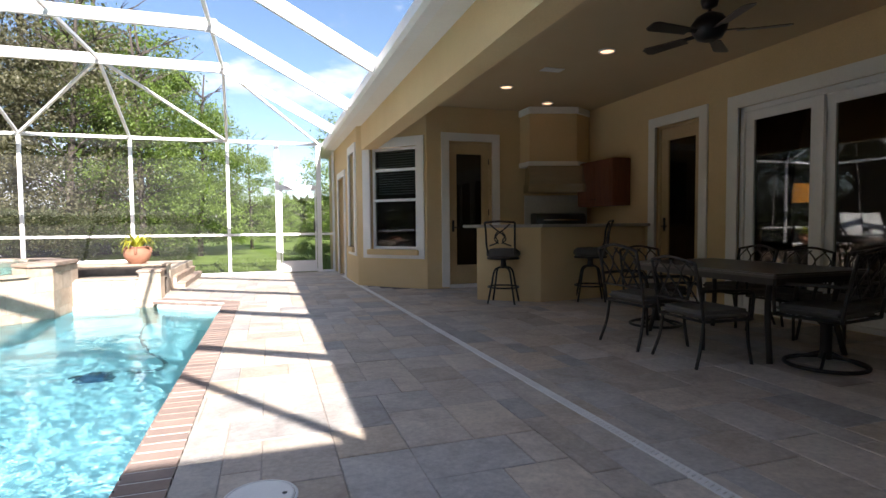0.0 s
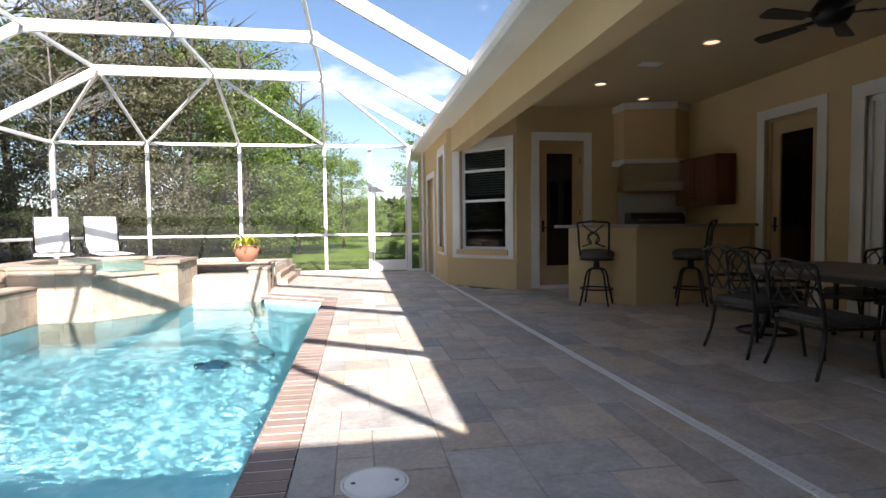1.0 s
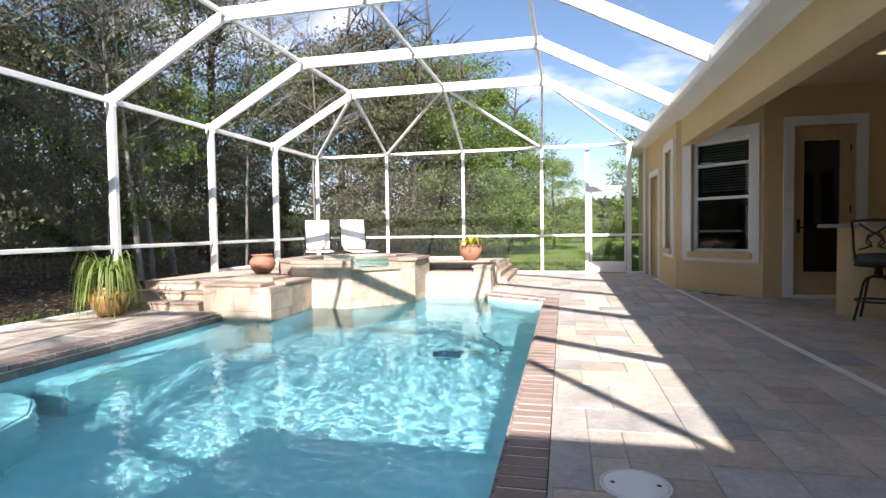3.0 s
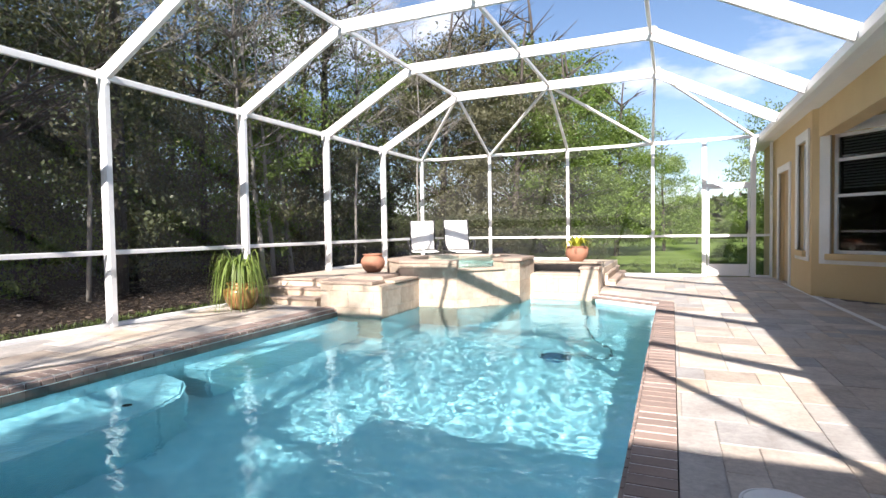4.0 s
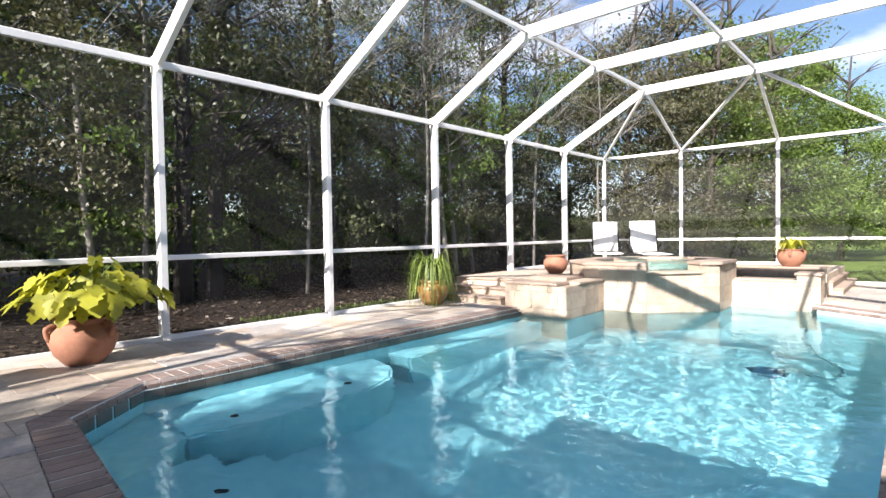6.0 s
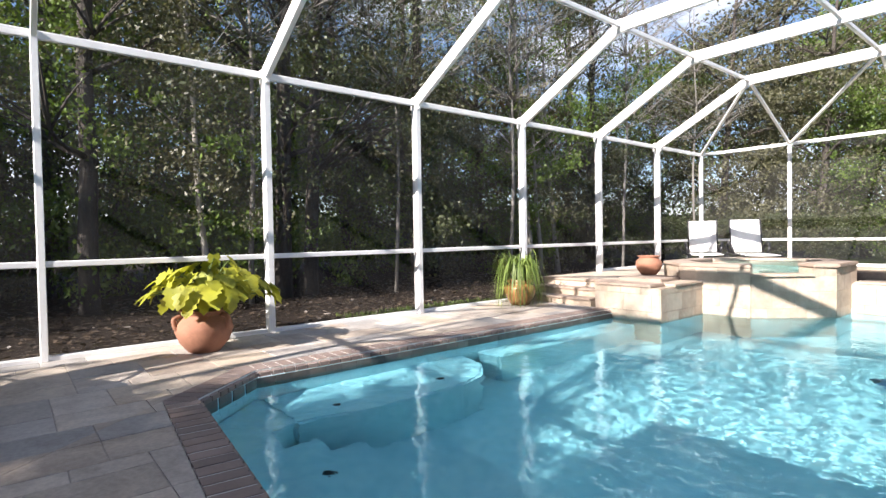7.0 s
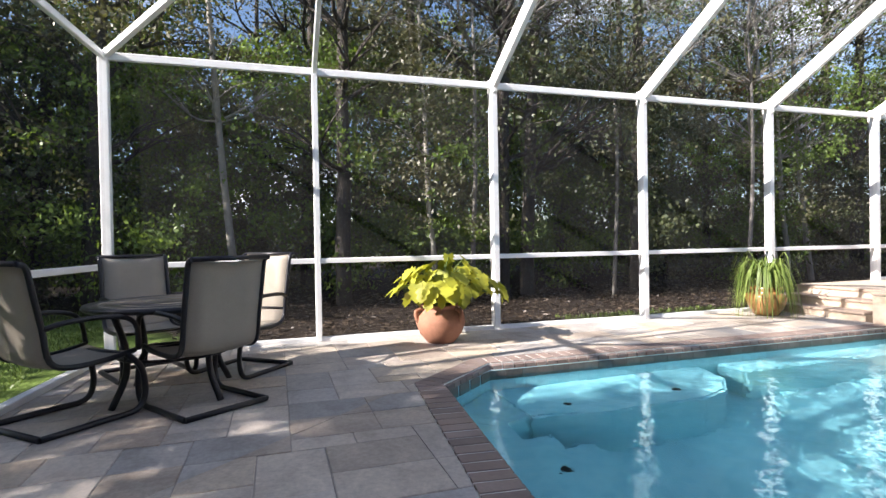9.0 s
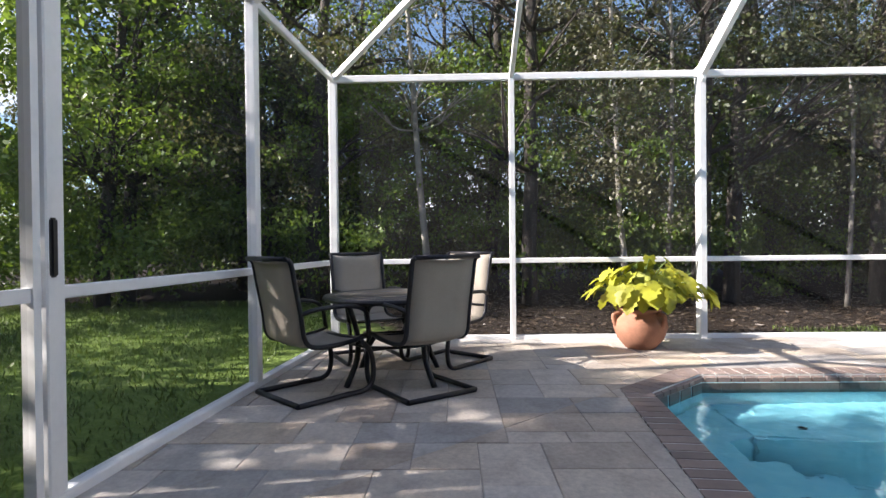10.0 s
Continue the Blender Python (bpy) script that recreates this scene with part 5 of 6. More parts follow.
# ---- patio furniture ----
def patio_chair():
    c = thing("patio_chair", (0, 0, 0), "high-backed beige sling patio chair on a dark spring base", "patio chair", "chairs round the patio table")
    line = arc([(0.26, 0.40), (0.10, 0.375), (-0.12, 0.37), (-0.23, 0.42), (-0.265, 0.60), (-0.305, 0.80), (-0.335, 0.94), (-0.38, 0.965)], 4)
    cut = 11
    for name, run in (("seat", line[:cut + 1]), ("backrest", line[cut:])):
        b = bmesh.new()
        sheet(b, [[Vector((x, p.x, p.y - 0.02 * (1 - (x / 0.25) ** 2))) for x in (-0.245, -0.12, 0, 0.12, 0.245)] for p in run], 0.006)
        part(name, b, SLING, c)
    for x in (-0.255, 0.255):
        made("side_frame", lambda q: tube(q, [(x, p.x, p.y) for p in line], 0.017, 7), BRONZE, c)
        made("armrest", lambda q: tube(q, arc([(x, -0.265, 0.60), (x * 1.12, -0.16, 0.63), (x * 1.15, 0.10, 0.63), (x * 1.13, 0.24, 0.57), (x * 1.06, 0.27, 0.40)], 4), 0.016, 7), BRONZE, c)
        made("spring_leg", lambda q: tube(q, arc([(x, 0.20, 0.385), (x * 1.04, 0.29, 0.28), (x * 1.05, 0.31, 0.12), (x * 1.05, 0.25, 0.025), (x * 1.06, 0.05, 0.018), (x * 1.08, -0.30, 0.018)], 4), 0.019, 8), BRONZE, c)
    made("rear_bar", lambda q: tube(q, [(-0.277, -0.30, 0.018), (0.277, -0.30, 0.018)], 0.019, 8), BRONZE, c)
    made("top_bar", lambda q: tube(q, [(-0.255, -0.375, 0.965), (0.255, -0.375, 0.965)], 0.016, 7), BRONZE, c)
    made("cross_bar", lambda q: tube(q, [(-0.255, -0.248, 0.50), (0.255, -0.248, 0.50)], 0.010, 6), BRONZE, c)
    made("cross_bar", lambda q: tube(q, [(-0.255, 0.22, 0.375), (0.255, 0.22, 0.375)], 0.012, 6), BRONZE, c)
    return c


def patio_set():
    t = thing("patio_table", (-4.18, -0.86, 0), "round dark bronze patio table with a ringed top", "table")
    b = bmesh.new()
    lathe(b, [(0.50, 0.625), (0.545, 0.625), (0.56, 0.64), (0.55, 0.66), (0.52, 0.66), (0.50, 0.653)], 48)
    part("rim", b, BRONZE, t)
    made("tabletop", lambda q: lathe(q, [(0.499, 0.635), (0.499, 0.656), (0.001, 0.656)], 48), DARKTOP, t)
    for r in (0.18, 0.34, 0.46):
        made("inlay_ring", lambda q: tube(q, [(r * math.cos(k * math.tau / 40), r * math.sin(k * math.tau / 40), 0.656) for k in range(40)], 0.006, 5, None, True), SLING, t)
    for k in range(4):
        a = math.pi / 4 + k * math.pi / 2
        c, s = math.cos(a), math.sin(a)
        made("leg", lambda q: tube(q, arc([(c * 0.44, s * 0.44, 0.63), (c * 0.36, s * 0.36, 0.4), (c * 0.36, s * 0.36, 0.2), (c * 0.46, s * 0.46, 0.0)], 4), 0.022, 8), BRONZE, t)
    made("lower_ring", lambda q: tube(q, [(0.36 * math.cos(k * math.tau / 32), 0.36 * math.sin(k * math.tau / 32), 0.3) for k in range(32)], 0.012, 6, None, True), BRONZE, t)
    first = patio_chair()
    first.matrix_world = pose(-3.74, -1.38, 0, 0, 0, 47)
    for x, y, a in ((-3.815, -0.64, 126), (-4.88, -1.18, -62), (-4.72, -0.455, 231)):
        copy_thing(first, pose(x, y, 0, 0, 0, a))


patio_set()


def lounge_chair():
    c = thing("lounge_chair", (0, 0, 0), "white sling lounge chair with raised back on the terrace", "lounge chair", "pool lounge chairs")
    b = bmesh.new()
    sheet(b, [[Vector((x, y, 0.30 - 0.012 * (1 - (x / 0.27) ** 2))) for x in (-0.27, -0.13, 0, 0.13, 0.27)] for y in (-0.02, 0.3, 0.6, 0.9, 1.2)], 0.006)
    part("seat", b, WHITESLING, c)
    b = bmesh.new()
    sheet(b, [[Vector((x, -0.02 - 0.22 * t, 0.31 + 0.63 * t)) for x in (-0.25, -0.12, 0, 0.12, 0.25)] for t in (0, 0.33, 0.66, 1)], 0.012)
    part("backrest", b, WHITESLING, c)
    for x in (-0.28, 0.28):
        made("side_rail", lambda q: tube(q, [(x, -0.45, 0.29), (x, 1.22, 0.29)], 0.016, 7), BRONZE, c)
        made("back_frame", lambda q: tube(q, [(x * 0.95, -0.03, 0.29), (x * 0.95, -0.25, 0.95), (x * 0.80, -0.255, 0.965)], 0.014, 7), BRONZE, c, "dark frame of the raised back")
        for y in (-0.3, 1.0):
            made("leg", lambda q: tube(q, [(x, y, 0.29), (x * 1.05, y, 0.0)], 0.016, 7), BRONZE, c)
        made("armrest", lambda q: tube(q, arc([(x, -0.12, 0.30), (x * 1.15, -0.10, 0.44), (x * 1.18, 0.12, 0.50), (x * 1.12, 0.26, 0.42), (x, 0.27, 0.30)], 4), 0.022, 7), BRONZE, c, "dark looped armrest")
    return c


a = lounge_chair()
a.matrix_world = pose(-4.92, 10.95, RAISED, 0, 0, -152)
copy_thing(a, pose(-4.10, 10.98, RAISED, 0, 0, -148))


def pool_cleaner():
    c = thing("pool_cleaner", (-1.10, 6.50, -1.475), "small blue pool cleaner with a hose on the pool floor", "pool cleaner")
    b = bmesh.new()
    lathe(b, [(0.10, 0.03), (0.15, 0.06), (0.14, 0.12), (0.08, 0.17), (0.03, 0.2)], 20)
    part("body", b, BLUEPLASTIC, c)
    for x in (-0.14, 0.14):
        b = bmesh.new()
        lathe(b, [(0.07, -0.03), (0.085, -0.015), (0.085, 0.015), (0.07, 0.03)], 18)
        bmesh.ops.transform(b, matrix=Matrix.Translation((x, 0, 0.085)) @ Matrix.Rotation(math.pi / 2, 4, "Y"), verts=list(b.verts))
        part("wheel", b, HOSE, c)
    made("hose", lambda q: tube(q, arc([(0, 0, 0.2), (0.3, -0.1, 0.3), (0.58, -0.25, 0.36), (0.62, 0.1, 0.40), (0.40, 0.5, 0.42), (0.15, 1.3, 0.50), (0.10, 1.9, 0.6)], 6), 0.013, 7), HOSE, c, "slate blue hose")


pool_cleaner()
for k, (x, y, z) in enumerate(((-3.62, 3.0, -0.50), (-3.64, 1.98, -0.50), (-2.85, 1.50, -0.74), (-2.50, 1.78, -1.0))):
    b = bmesh.new()
    lathe(b, [(0.038, 0.0), (0.034, 0.01), (0.02, 0.014), (0.001, 0.014)], 18, (x, y, z))
    solid("pool_inlet", b, BLACK, "small dark round water inlet in the pool bench", "pool inlet", "", "pool inlets")

# ---- trees ----
def quads(name, centre, along, across, material):
    """Many small leaf blades in one mesh."""
    n = len(centre)
    v = np.stack([centre - along, centre + across, centre + along, centre - across], 1).reshape(-1, 3).astype(np.float32)
    me = bpy.data.meshes.new(name)
    me.vertices.add(4 * n), me.loops.add(4 * n), me.polygons.add(n)
    me.vertices.foreach_set("co", v.ravel())
    me.loops.foreach_set("vertex_index", np.arange(4 * n, dtype=np.int32))
    me.polygons.foreach_set("loop_start", np.arange(0, 4 * n, 4, dtype=np.int32))
    me.update(calc_edges=True)
    me.materials.append(material)
    return me


def scatter(rng, centre, size):
    n = len(centre)
    d = rng.normal(size=(n, 3))
    d /= np.linalg.norm(d, axis=1)[:, None]
    e = np.cross(d, rng.normal(size=(n, 3)) + np.array([0, 0, 1.2]))
    e /= np.linalg.norm(e, axis=1)[:, None] + 1e-6
    s = size * rng.uniform(0.6, 1.4, (n, 1))
    return d * s, e * s * 0.55


def crown_mesh(name, material, count, radius, low, high, leaf, clumps, seed):
    """A ragged crown: leaves gathered in clumps of several sizes."""
    rng = np.random.default_rng(seed)
    a = rng.uniform(0, math.tau, clumps)
    h = rng.uniform(0, 1, clumps)
    wide = radius * np.sqrt(np.clip(np.sin(np.pi * (0.12 + 0.8 * h)), 0.05, 1)) * rng.uniform(0.35, 1.1, clumps)
    c = np.stack([np.cos(a) * wide, np.sin(a) * wide, low + (high - low) * h], 1)
    s = radius * rng.uniform(0.05, 0.14, clumps)
    w = s ** 2
    pick = rng.choice(clumps, count, p=w / w.sum())
    off = rng.normal(size=(count, 3)) * s[pick][:, None] * np.array([1, 1, 0.5])
    p = c[pick] + off
    return quads(name, p, *scatter(rng, p, leaf), material)


def trunk_mesh(name, height, r, bark, seed, limbs=7, reach=2.0, start=0.4, lean=0.05):
    rng = random.Random(seed)
    bm = bmesh.new()
    pts, x, y = [], 0.0, 0.0
    dx, dy = rng.uniform(-lean, lean), rng.uniform(-lean, lean)
    for k in range(9):
        pts.append((x, y, height * k / 8 - 0.1))
        x += (dx + rng.uniform(-0.05, 0.05)) * height / 8
        y += (dy + rng.uniform(-0.05, 0.05)) * height / 8
    tube(bm, pts, r, 8, r * 0.25)
    for k in range(limbs):
        i = rng.randint(int(8 * start), 7)
        p, a = Vector(pts[i]), rng.uniform(0, math.tau)
        l = reach * rng.uniform(0.5, 1.1)
        q = [p, p + Vector((math.cos(a) * l * 0.4, math.sin(a) * l * 0.4, l * rng.uniform(0.1, 0.35))), p + Vector((math.cos(a + 0.3) * l, math.sin(a + 0.3) * l, l * rng.uniform(0.3, 0.8)))]
        tube(bm, arc(q, 4), r * 0.32, 6, r * 0.06)
        for s in (-0.9, -0.4, 0.5, 1.0):
            e = q[1] + Vector((math.cos(a + s) * l * 0.5, math.sin(a + s) * l * 0.5, l * rng.uniform(0.1, 0.4)))
            tube(bm, arc([q[1], (q[1] + e) / 2 + Vector((0, 0, 0.08)), e], 3), r * 0.16, 5, r * 0.04)
    return mesh_of(name, bm, bark)


def tree(name, at, trunk, crown, label, scale=1.0, turn=0.0, group=""):
    t = thing(name, at, label, "tree", group, turn)
    t.scale = (scale, scale, scale)
    a = new("trunk", trunk)
    a.parent = t
    if crown:
        c = new("crown", crown)
        c.parent = t
    return t


GROUND = -0.06
TRUNKS = [trunk_mesh("trunk", 11, 0.17, BARK, s, 17, 2.7, 0.36, 0.06) for s in range(4)]
THIN = [trunk_mesh("trunk", 9, 0.075, PALEBARK if s % 2 else BARK, 20 + s, 14, 1.6, 0.45, 0.07) for s in range(4)]
BARE = [trunk_mesh("trunk", 8.5, 0.045, GREYBARK, 30 + s, 38, 2.6, 0.5, 0.05) for s in range(2)]
WOOD_CROWNS = [crown_mesh("crown", m, 17000, 3.0, 2.0, 12.0, 0.039, 130, 40 + i) for i, m in enumerate((LEAF_DARK, LEAF_DRAB, LEAF_DARK, LEAF_FRESH))]
THIN_CROWNS = [crown_mesh("crown", m, 7000, 1.9, 1.6, 9.5, 0.042, 80, 60 + i) for i, m in enumerate((LEAF_DRAB, LEAF_FRESH, LEAF_DARK))]
SHRUBS = [crown_mesh("foliage", m, 7500, 1.7, 0.1, 3.1, 0.036, 70, 70 + i) for i, m in enumerate((LEAF_DARK, LEAF_DRAB, LEAF_RUST, LEAF_FRESH))]
BRIGHT_CROWNS = [crown_mesh("crown", LEAF_FRESH, 27000, 3.4, 0.9, 8.6, 0.066, 170, 80 + i) for i in range(2)]
OLIVE_CROWNS = [crown_mesh("crown", m, 26000, 3.3, 0.8, 8.2, 0.058, 190, 90 + i) for i, m in enumerate((LEAF_DRAB, LEAF_FRESH))]
TALL_CROWN = crown_mesh("crown", LEAF_FRESH, 7000, 1.0, 6.7, 8.2, 0.075, 60, 99)
SIDE_CROWNS = [crown_mesh("crown", LEAF_FRESH, 13000, 3.4, 0.9, 8.6, 0.095, 150, 84 + i) for i in range(2)]

wr = random.Random(11)


def woods():
    # tall trees on the long side, in three ragged rows
    for row, (x0, gap) in enumerate(((-13.5, 3.2), (-18.5, 3.3))):
        y = -9.0 - row
        while y < 19 + row * 2:
            at = (x0 + wr.uniform(-1.3, 1.3), y + wr.uniform(-0.7, 0.7), GROUND)
            if y > -1 or row == 1 or wr.random() < 0.5:
                tree("tree", at, wr.choice(TRUNKS), WOOD_CROWNS[wr.choice((0, 0, 1, 1, 2, 2, 3))], "tall broadleaf tree with grey-brown trunk in the dense wood", wr.uniform(0.8, 1.1), wr.uniform(0, 360), "wood trees")
            y += gap * wr.uniform(0.75, 1.25)
    # the nearest trunks
    for x, y, s in ((-9.6, 4.05, 1.0), (-9.9, 4.75, 0.9), (-9.6, 7.2, 0.95), (-9.7, 1.0, 0.9), (-10.2, 14.6, 1.0), (-10.4, -3.2, 0.95), (-10.6, -7.0, 0.9)):
        tree("tree", (x, y, GROUND), TRUNKS[wr.randrange(4)], WOOD_CROWNS[wr.choice((0, 1, 2))], "tall tree with dark straight trunk at the wood's edge", s, wr.uniform(0, 360), "wood trees")
    for x, y, s in ((-9.4, 10.9, 1.0), (-9.6, 11.5, 0.9), (-9.8, 12.5, 0.95), (-9.2, 2.6, 0.8), (-10.0, -0.8, 1.0)):
        tree("slender_tree", (x, y, GROUND), THIN[wr.choice((1, 3))], wr.choice(THIN_CROWNS), "slender pale-barked tree with thin leaves at the wood's edge", s, wr.uniform(0, 360), "wood trees")
    for x, y, s in ((-9.0, 6.2, 1.0), (-8.8, 9.4, 1.05), (-8.4, 13.6, 1.0), (-7.6, 16.4, 0.95), (-9.2, 3.3, 1.1)):
        tree("bare_tree", (x, y, GROUND), BARE[wr.randrange(2)], None, "leafless tree with pale grey twigs among the green", s, wr.uniform(0, 360), "wood trees")
    # undergrowth
    for row, (x0, gap, s) in enumerate(((-10.9, 2.1, 1.15), (-14.5, 2.0, 1.5), (-19.5, 2.2, 2.0))):
        y = -11.0
        while y < 20:
            sh = thing("shrub", (x0 + wr.uniform(-1, 1), y, GROUND), "dense dark undergrowth shrub in the wood", "shrub", "undergrowth", wr.uniform(0, 360))
            k = s * wr.uniform(0.8, 1.2)
            sh.scale = (k, k, k * 1.25)
            f = new("foliage", SHRUBS[wr.choice((0, 1, 1, 2, 3, 3))])
            f.parent = sh
            y += gap * wr.uniform(0.8, 1.2)


woods()


def far_trees():
    for x, y, s, c, lab in ((-8.2, 19.5, 0.95, 0, "olive"), (-5.4, 20.0, 0.85, 0, "olive"), (-3.4, 20.5, 0.75, 1, "olive"), (-11.5, 21.5, 1.1, 1, "olive"), (-8.6, 25.0, 1.35, 0, "olive"), (-5.6, 26.5, 1.25, 1, "olive")):
        tree("tree", (x, y, GROUND), TRUNKS[0], OLIVE_CROWNS[c], "bushy olive-green tree beyond the lawn", s * 0.95, wr.uniform(0, 360), "lawn trees")
    for x, y, s in ((-1.9, 22.5, 0.62), (-3.6, 23.5, 0.8), (-0.2, 27.5, 0.5), (1.6, 38.0, 0.34), (4.6, 42.0, 0.36), (8.0, 44.0, 0.4)):
        tree("tree", (x, y, GROUND), TRUNKS[1], BRIGHT_CROWNS[wr.randint(0, 1)], "sunlit fresh green tree at the lawn's edge", s, wr.uniform(0, 360), "lawn trees")
    tree("slender_tree", (3.55, 18.4, GROUND), THIN[0], BRIGHT_CROWNS[0], "leafy green tree beside the house corner", 0.52, 30)
    for x, y in ((1.75, 17.8), (2.1, 18.6), (2.6, 16.6)):
        sh = thing("shrub", (x, y, GROUND), "low green shrub on the lawn by the house", "shrub", "lawn shrubs", wr.uniform(0, 360))
        sh.scale = (0.42, 0.42, 0.42)
        new("foliage", SHRUBS[3]).parent = sh
    for x, y in ((-8.4, 16.4), (-6.9, 17.2), (-5.2, 16.6), (-3.7, 17.6), (-2.4, 18.6)):
        sh = thing("shrub", (x, y, GROUND), "dark shaded shrub below the olive trees", "shrub", "lawn shrubs", wr.uniform(0, 360))
        sh.scale = (0.75, 0.75, 0.5)
        new("foliage", SHRUBS[0]).parent = sh
    # trees south of the cage that dapple the near deck
    for x, y, s, c in ((-9.8, -7.0, 0.85, 1), (-13.0, -5.0, 0.95, 0)):
        tree("tree", (x, y, GROUND), TRUNKS[2], BRIGHT_CROWNS[c], "sunlit leafy tree at the edge of the side lawn", s, wr.uniform(0, 360), "side lawn trees")
    # added trees, mostly out of view, placed to throw dappled shade
    for x, y, s, c in ((-12.6, -10.5, 1.0, 1), (-2.2, -8.9, 0.5, 0), (-2.3, -10.8, 0.8, 1), (-6.4, -12.5, 0.8, 1)):
        tree("tree", (x, y, GROUND), TRUNKS[2], SIDE_CROWNS[c], "broadleaf tree added south of the cage for shade", s, wr.uniform(0, 360), "side lawn trees")
    # unseen high crown, added only to keep sun off the pool bench
    tree("tree", (-0.65, -10.4, GROUND), TRUNKS[3], TALL_CROWN, "unseen tall tree added to shade the pool bench", 1.0, 40, "side lawn trees")
    # unseen tree, squeezed so its added shade lands on the pool's near left
    for x, y in ((-1.75, -9.0),):
        t = tree("slender_tree", (x, y, GROUND), THIN[1], WOOD_CROWNS[0], "unseen slender tree added to shade the near-left pool", 0.8, 0, "side lawn trees")
        t.scale = (0.46, 0.8, 0.84)
    # distant tree line all round
    rng = np.random.default_rng(5)
    n = 26000
    a = rng.uniform(0, math.tau, n)
    r = rng.uniform(46, 60, n)
    p = np.stack([np.cos(a) * r, np.sin(a) * r + 6, rng.uniform(0, 1, n) ** 1.3 * (3.0 + 0.7 * np.sin(a * 9) + 0.5 * np.sin(a * 23))], 1)
    ob = new("far_woods", quads("far_woods", p, *scatter(rng, p, 0.75), LEAF_DARK))
    tagged(ob, "distant band of dark green woodland", "woods", "", "stuff")


far_trees()


def grass():
    rng = np.random.default_rng(8)
    zones = [(-10.5, -1.1, -9.0, -2.15, 26000), (-1.0, 4.0, 13.0, 20.0, 9000), (-5.9, -0.5, 13.0, 17.0, 5000), (-6.7, -6.0, 3.6, 6.4, 1500)]
    ps = []
    for x0, x1, y0, y1, n in zones:
        p = np.stack([rng.uniform(x0, x1, n), rng.uniform(y0, y1, n), np.full(n, GROUND)], 1)
        if x1 < 0 and y0 < -3:
            p = p[p[:, 1] < -1.70 - (p[:, 0] + 5.82) * 0.088 - 0.07]
        ps.append(p)
    p = np.concatenate(ps)
    n = len(p)
    h = rng.uniform(0.025, 0.075, (n, 1))
    up = np.concatenate([rng.normal(scale=0.35, size=(n, 2)), np.ones((n, 1))], 1) * h
    side = np.concatenate([rng.normal(size=(n, 2)), np.zeros((n, 1))], 1)
    side = side / np.linalg.norm(side, axis=1)[:, None] * 0.006
    ob = new("grass", quads("grass", p + up * 0.5, up * 0.5, side, GRASS))
    tagged(ob, "short mown green grass blades on the lawn", "grass", "", "stuff")


grass()


def leaf_litter():
    rng = np.random.default_rng(12)
    n = 6500
    p = np.stack([-6.1 - 5.5 * rng.random(n) ** 1.3, rng.uniform(-1.5, 14.0, n), np.full(n, GROUND + 0.012)], 1)
    d, e = scatter(rng, p, 0.05)
    d[:, 2] *= 0.3
    e[:, 2] *= 0.3
    ob = new("leaf_litter", quads("leaf_litter", p + np.array([0, 0, 0.01]), d, e, LEAF_DRY))
    tagged(ob, "fallen dry brown leaves on the ground under the wood", "leaf litter", "", "stuff")


leaf_litter()

# ---- paving ----
def clip(poly, a, b, keep_left):
    """The part of a flat polygon on one side of the line from a to b."""
    out = []
    side = lambda p: ((b[0] - a[0]) * (p[1] - a[1]) - (b[1] - a[1]) * (p[0] - a[0])) * (1 if keep_left else -1)
    for i, p in enumerate(poly):
        q = poly[(i + 1) % len(poly)]
        sp, sq = side(p), side(q)
        if sp >= 0:
            out.append(p)
        if (sp > 0 > sq) or (sp < 0 < sq):
            t = sp / (sp - sq)
            out.append((p[0] + (q[0] - p[0]) * t, p[1] + (q[1] - p[1]) * t))
    return out


def minus(polys, hole):
    """Flat convex polygons less a convex hole given anticlockwise."""
    done = []
    for poly in polys:
        rest = poly
        for i in range(len(hole)):
            a, b = hole[i], hole[(i + 1) % len(hole)]
            out = clip(rest, a, b, False)
            if len(out) > 2:
                done.append(out)
            rest = clip(rest, a, b, True)
            if len(rest) < 3:
                break
    return done


def area(p):
    return abs(sum(p[i][0] * p[(i + 1) % len(p)][1] - p[(i + 1) % len(p)][0] * p[i][1] for i in range(len(p)))) / 2


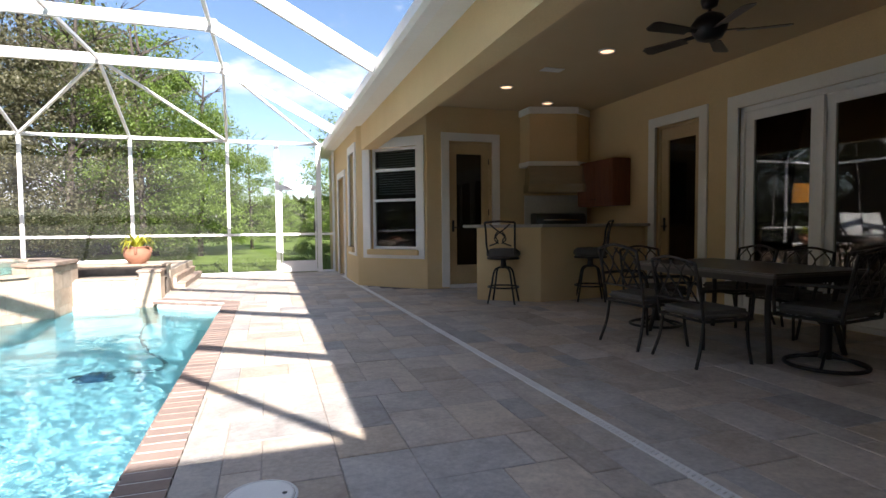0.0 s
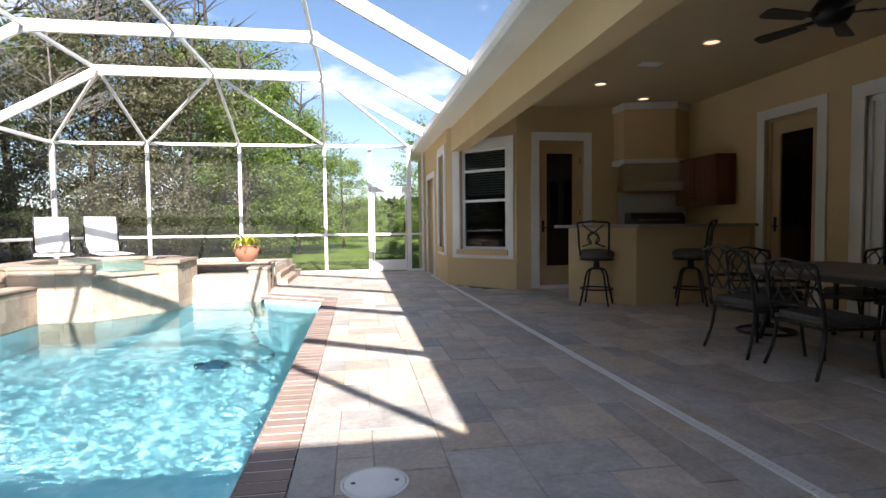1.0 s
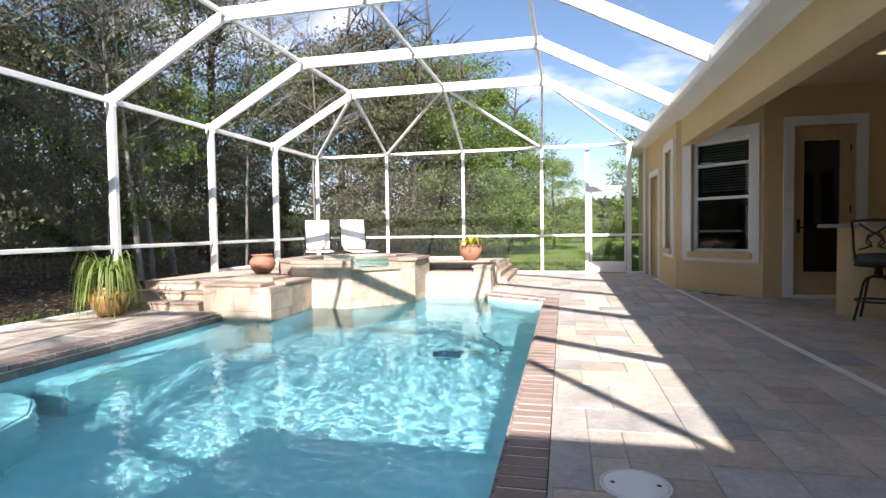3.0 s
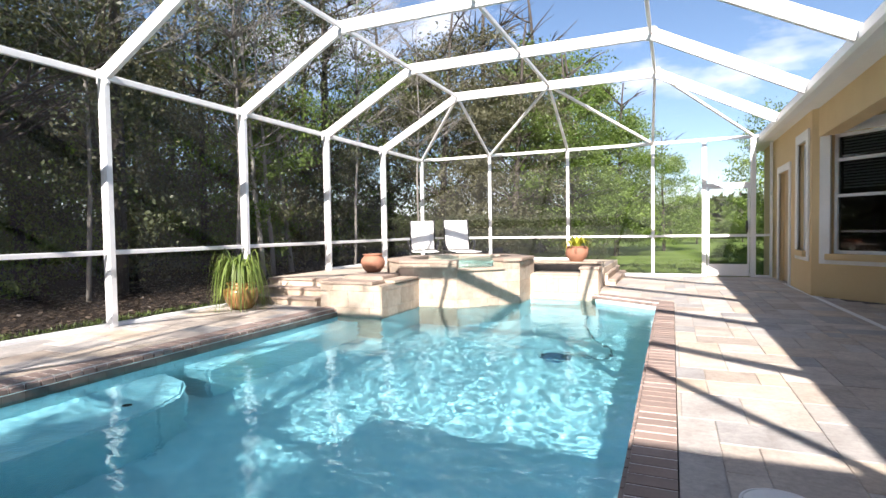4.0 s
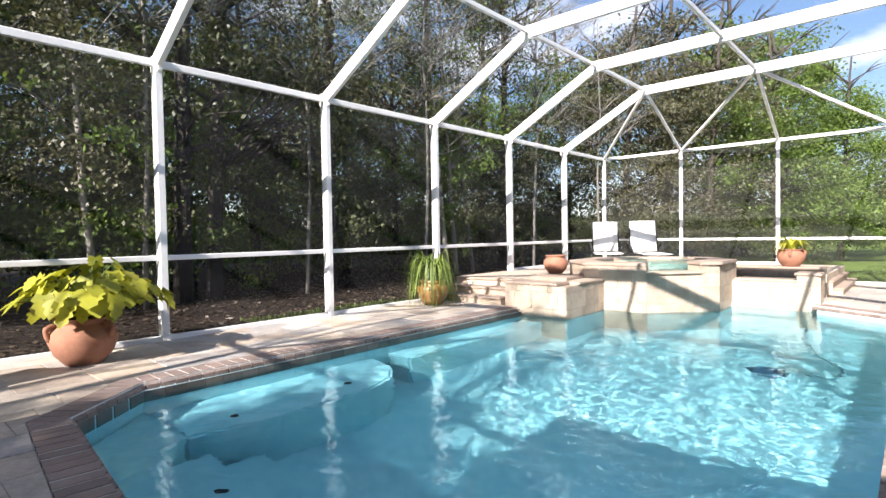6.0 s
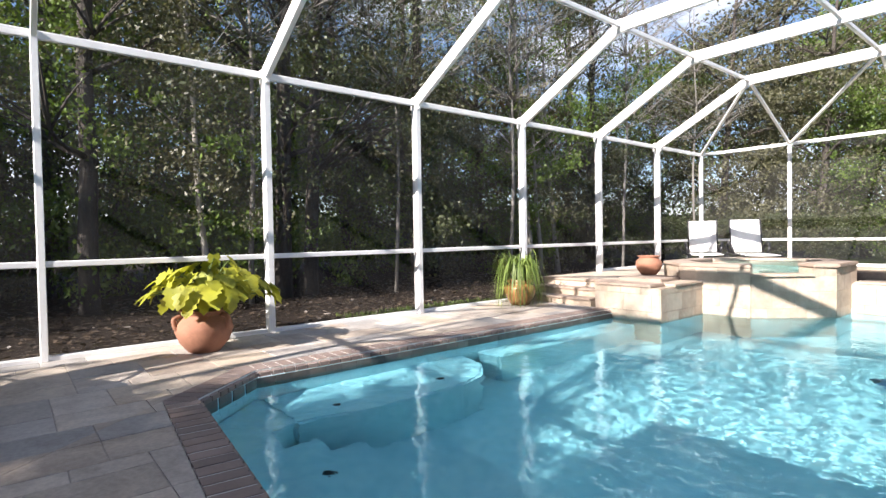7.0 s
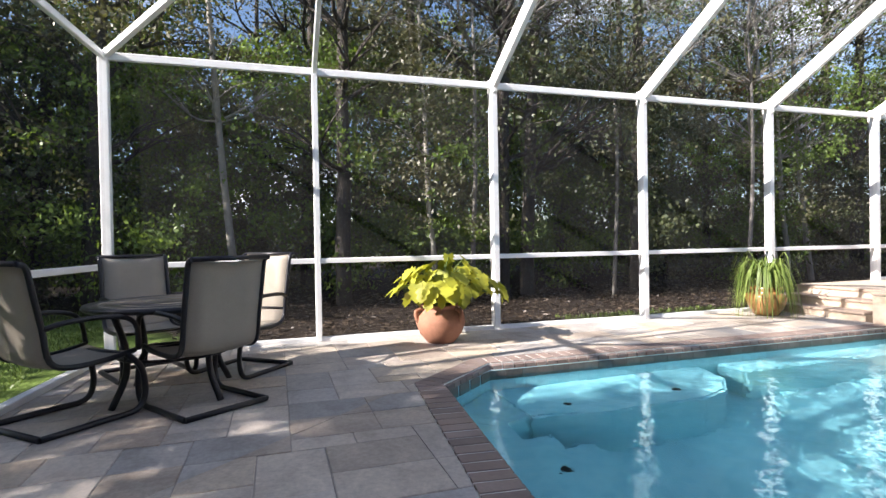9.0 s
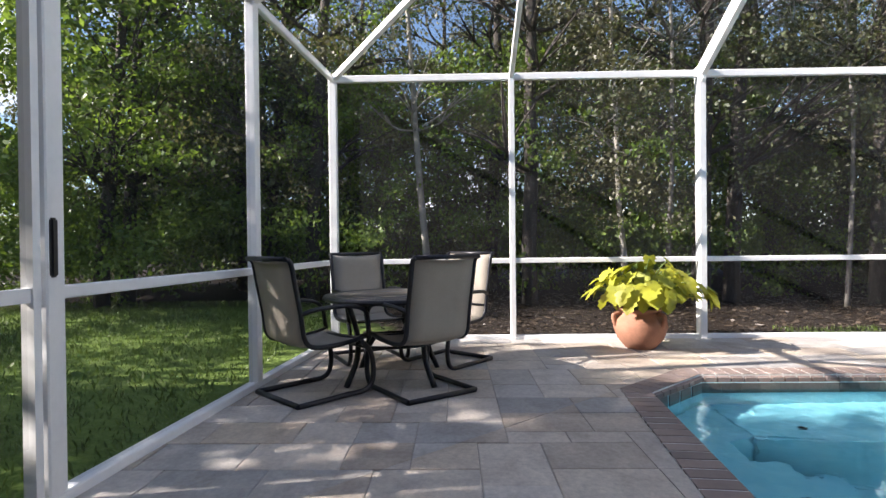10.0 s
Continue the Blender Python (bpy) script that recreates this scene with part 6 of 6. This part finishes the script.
def paving():
    rng = random.Random(3)
    pool_hole = [(0.185, 0.395), (0.185, 8.44), (-0.95, 9.2), (-4.405, 9.2), (-4.405, 1.47), (-3.80, 0.795)]
    terrace_hole = [(-0.98, 9.1), (-0.98, 13.0), (-4.42, 13.0), (-4.42, 9.1)]
    holes = [pool_hole, terrace_hole, [(-5.95, 6.56), (-4.4, 6.56), (-4.4, 13.0), (-5.95, 13.0)],
             [(2.15, 9.8), (3.1, 8.82), (6.0, 8.82), (6.0, 13.0), (2.15, 13.0)]]
    # slabs of mixed sizes fitted on a small grid
    cell, cols, rows = 0.165, 72, 93
    free = [[True] * rows for _ in range(cols)]
    tiles, g = [], 0.0025
    for j in range(rows):
        for i in range(cols):
            if not free[i][j]:
                continue
            for w, h in rng.sample(((2, 3), (3, 2), (3, 2), (2, 2), (2, 3)), 5) + [(2, 1), (1, 2), (1, 1)]:
                if i + w <= cols and j + h <= rows and all(free[i + a][j + c] for a in range(w) for c in range(h)):
                    break
            for a in range(w):
                for c in range(h):
                    free[i + a][j + c] = False
            x0, y0 = DECK_X0 + i * cell, -2.25 + j * cell
            x1, y1 = min(x0 + w * cell, 5.85), min(y0 + h * cell, 12.9)
            polys = [[(x0 + g, y0 + g), (x1 - g, y0 + g), (x1 - g, y1 - g), (x0 + g, y1 - g)]]
            for hole in holes:
                polys = minus(polys, hole)
            # cut along the near cage wall
            polys = [clip(p, (LEFT - 1, NW(LEFT - 1) - 0.05), (6.0, NW(6.0) - 0.05), True) for p in polys]
            tiles += [p for p in polys if len(p) > 2 and area(p) > 0.004]
    bed = bmesh.new()
    for p in minus(minus(minus([[(DECK_X0, DECK_Y0), (DECK_X1, DECK_Y0), (DECK_X1, DECK_Y1), (DECK_X0, DECK_Y1)]], pool_hole), terrace_hole), [(-5.95, 6.56), (-4.4, 6.56), (-4.4, 13.0), (-5.95, 13.0)]):
        p = clip(p, (-5.9, -1.75), (-1.0, -2.18), True)
        if len(p) > 2:
            prism(bed, p, -0.07, -0.007)
    deck = solid("pavement", bed, JOINT, "deck of large tumbled grey and tan stone pavers", "paving", "structure")

    def one(bm, p, z):
        lo = [bm.verts.new((x, y, -0.02)) for x, y in p]
        cx, cy = sum(q[0] for q in p) / len(p), sum(q[1] for q in p) / len(p)
        mid = [bm.verts.new((x, y, z - 0.003)) for x, y in p]
        hi = [bm.verts.new((x + (cx - x) * 0.02, y + (cy - y) * 0.02, z)) for x, y in p]
        n = len(p)
        for i in range(n):
            j = (i + 1) % n
            bm.faces.new((lo[i], lo[j], mid[j], mid[i]))
            bm.faces.new((mid[i], mid[j], hi[j], hi[i]))
        bm.faces.new(hi)

    near = lambda p: (p[0][0] - 0.6) ** 2 + (p[0][1] - 1.5) ** 2
    tiles.sort(key=near)
    for i, p in enumerate(tiles[:300]):
        b = bmesh.new()
        one(b, p, rng.uniform(-0.002, 0.002))
        part("paver", b, PAVER, deck)
    rest = tiles[300:]
    groups = [bmesh.new() for _ in range(9)]
    for i, p in enumerate(rest):
        one(groups[rng.randrange(9)], p, rng.uniform(-0.002, 0.002))
    for g in groups:
        tagged(part("pavers", g, PAVER, deck), kind="stuff")
    return deck


paving()
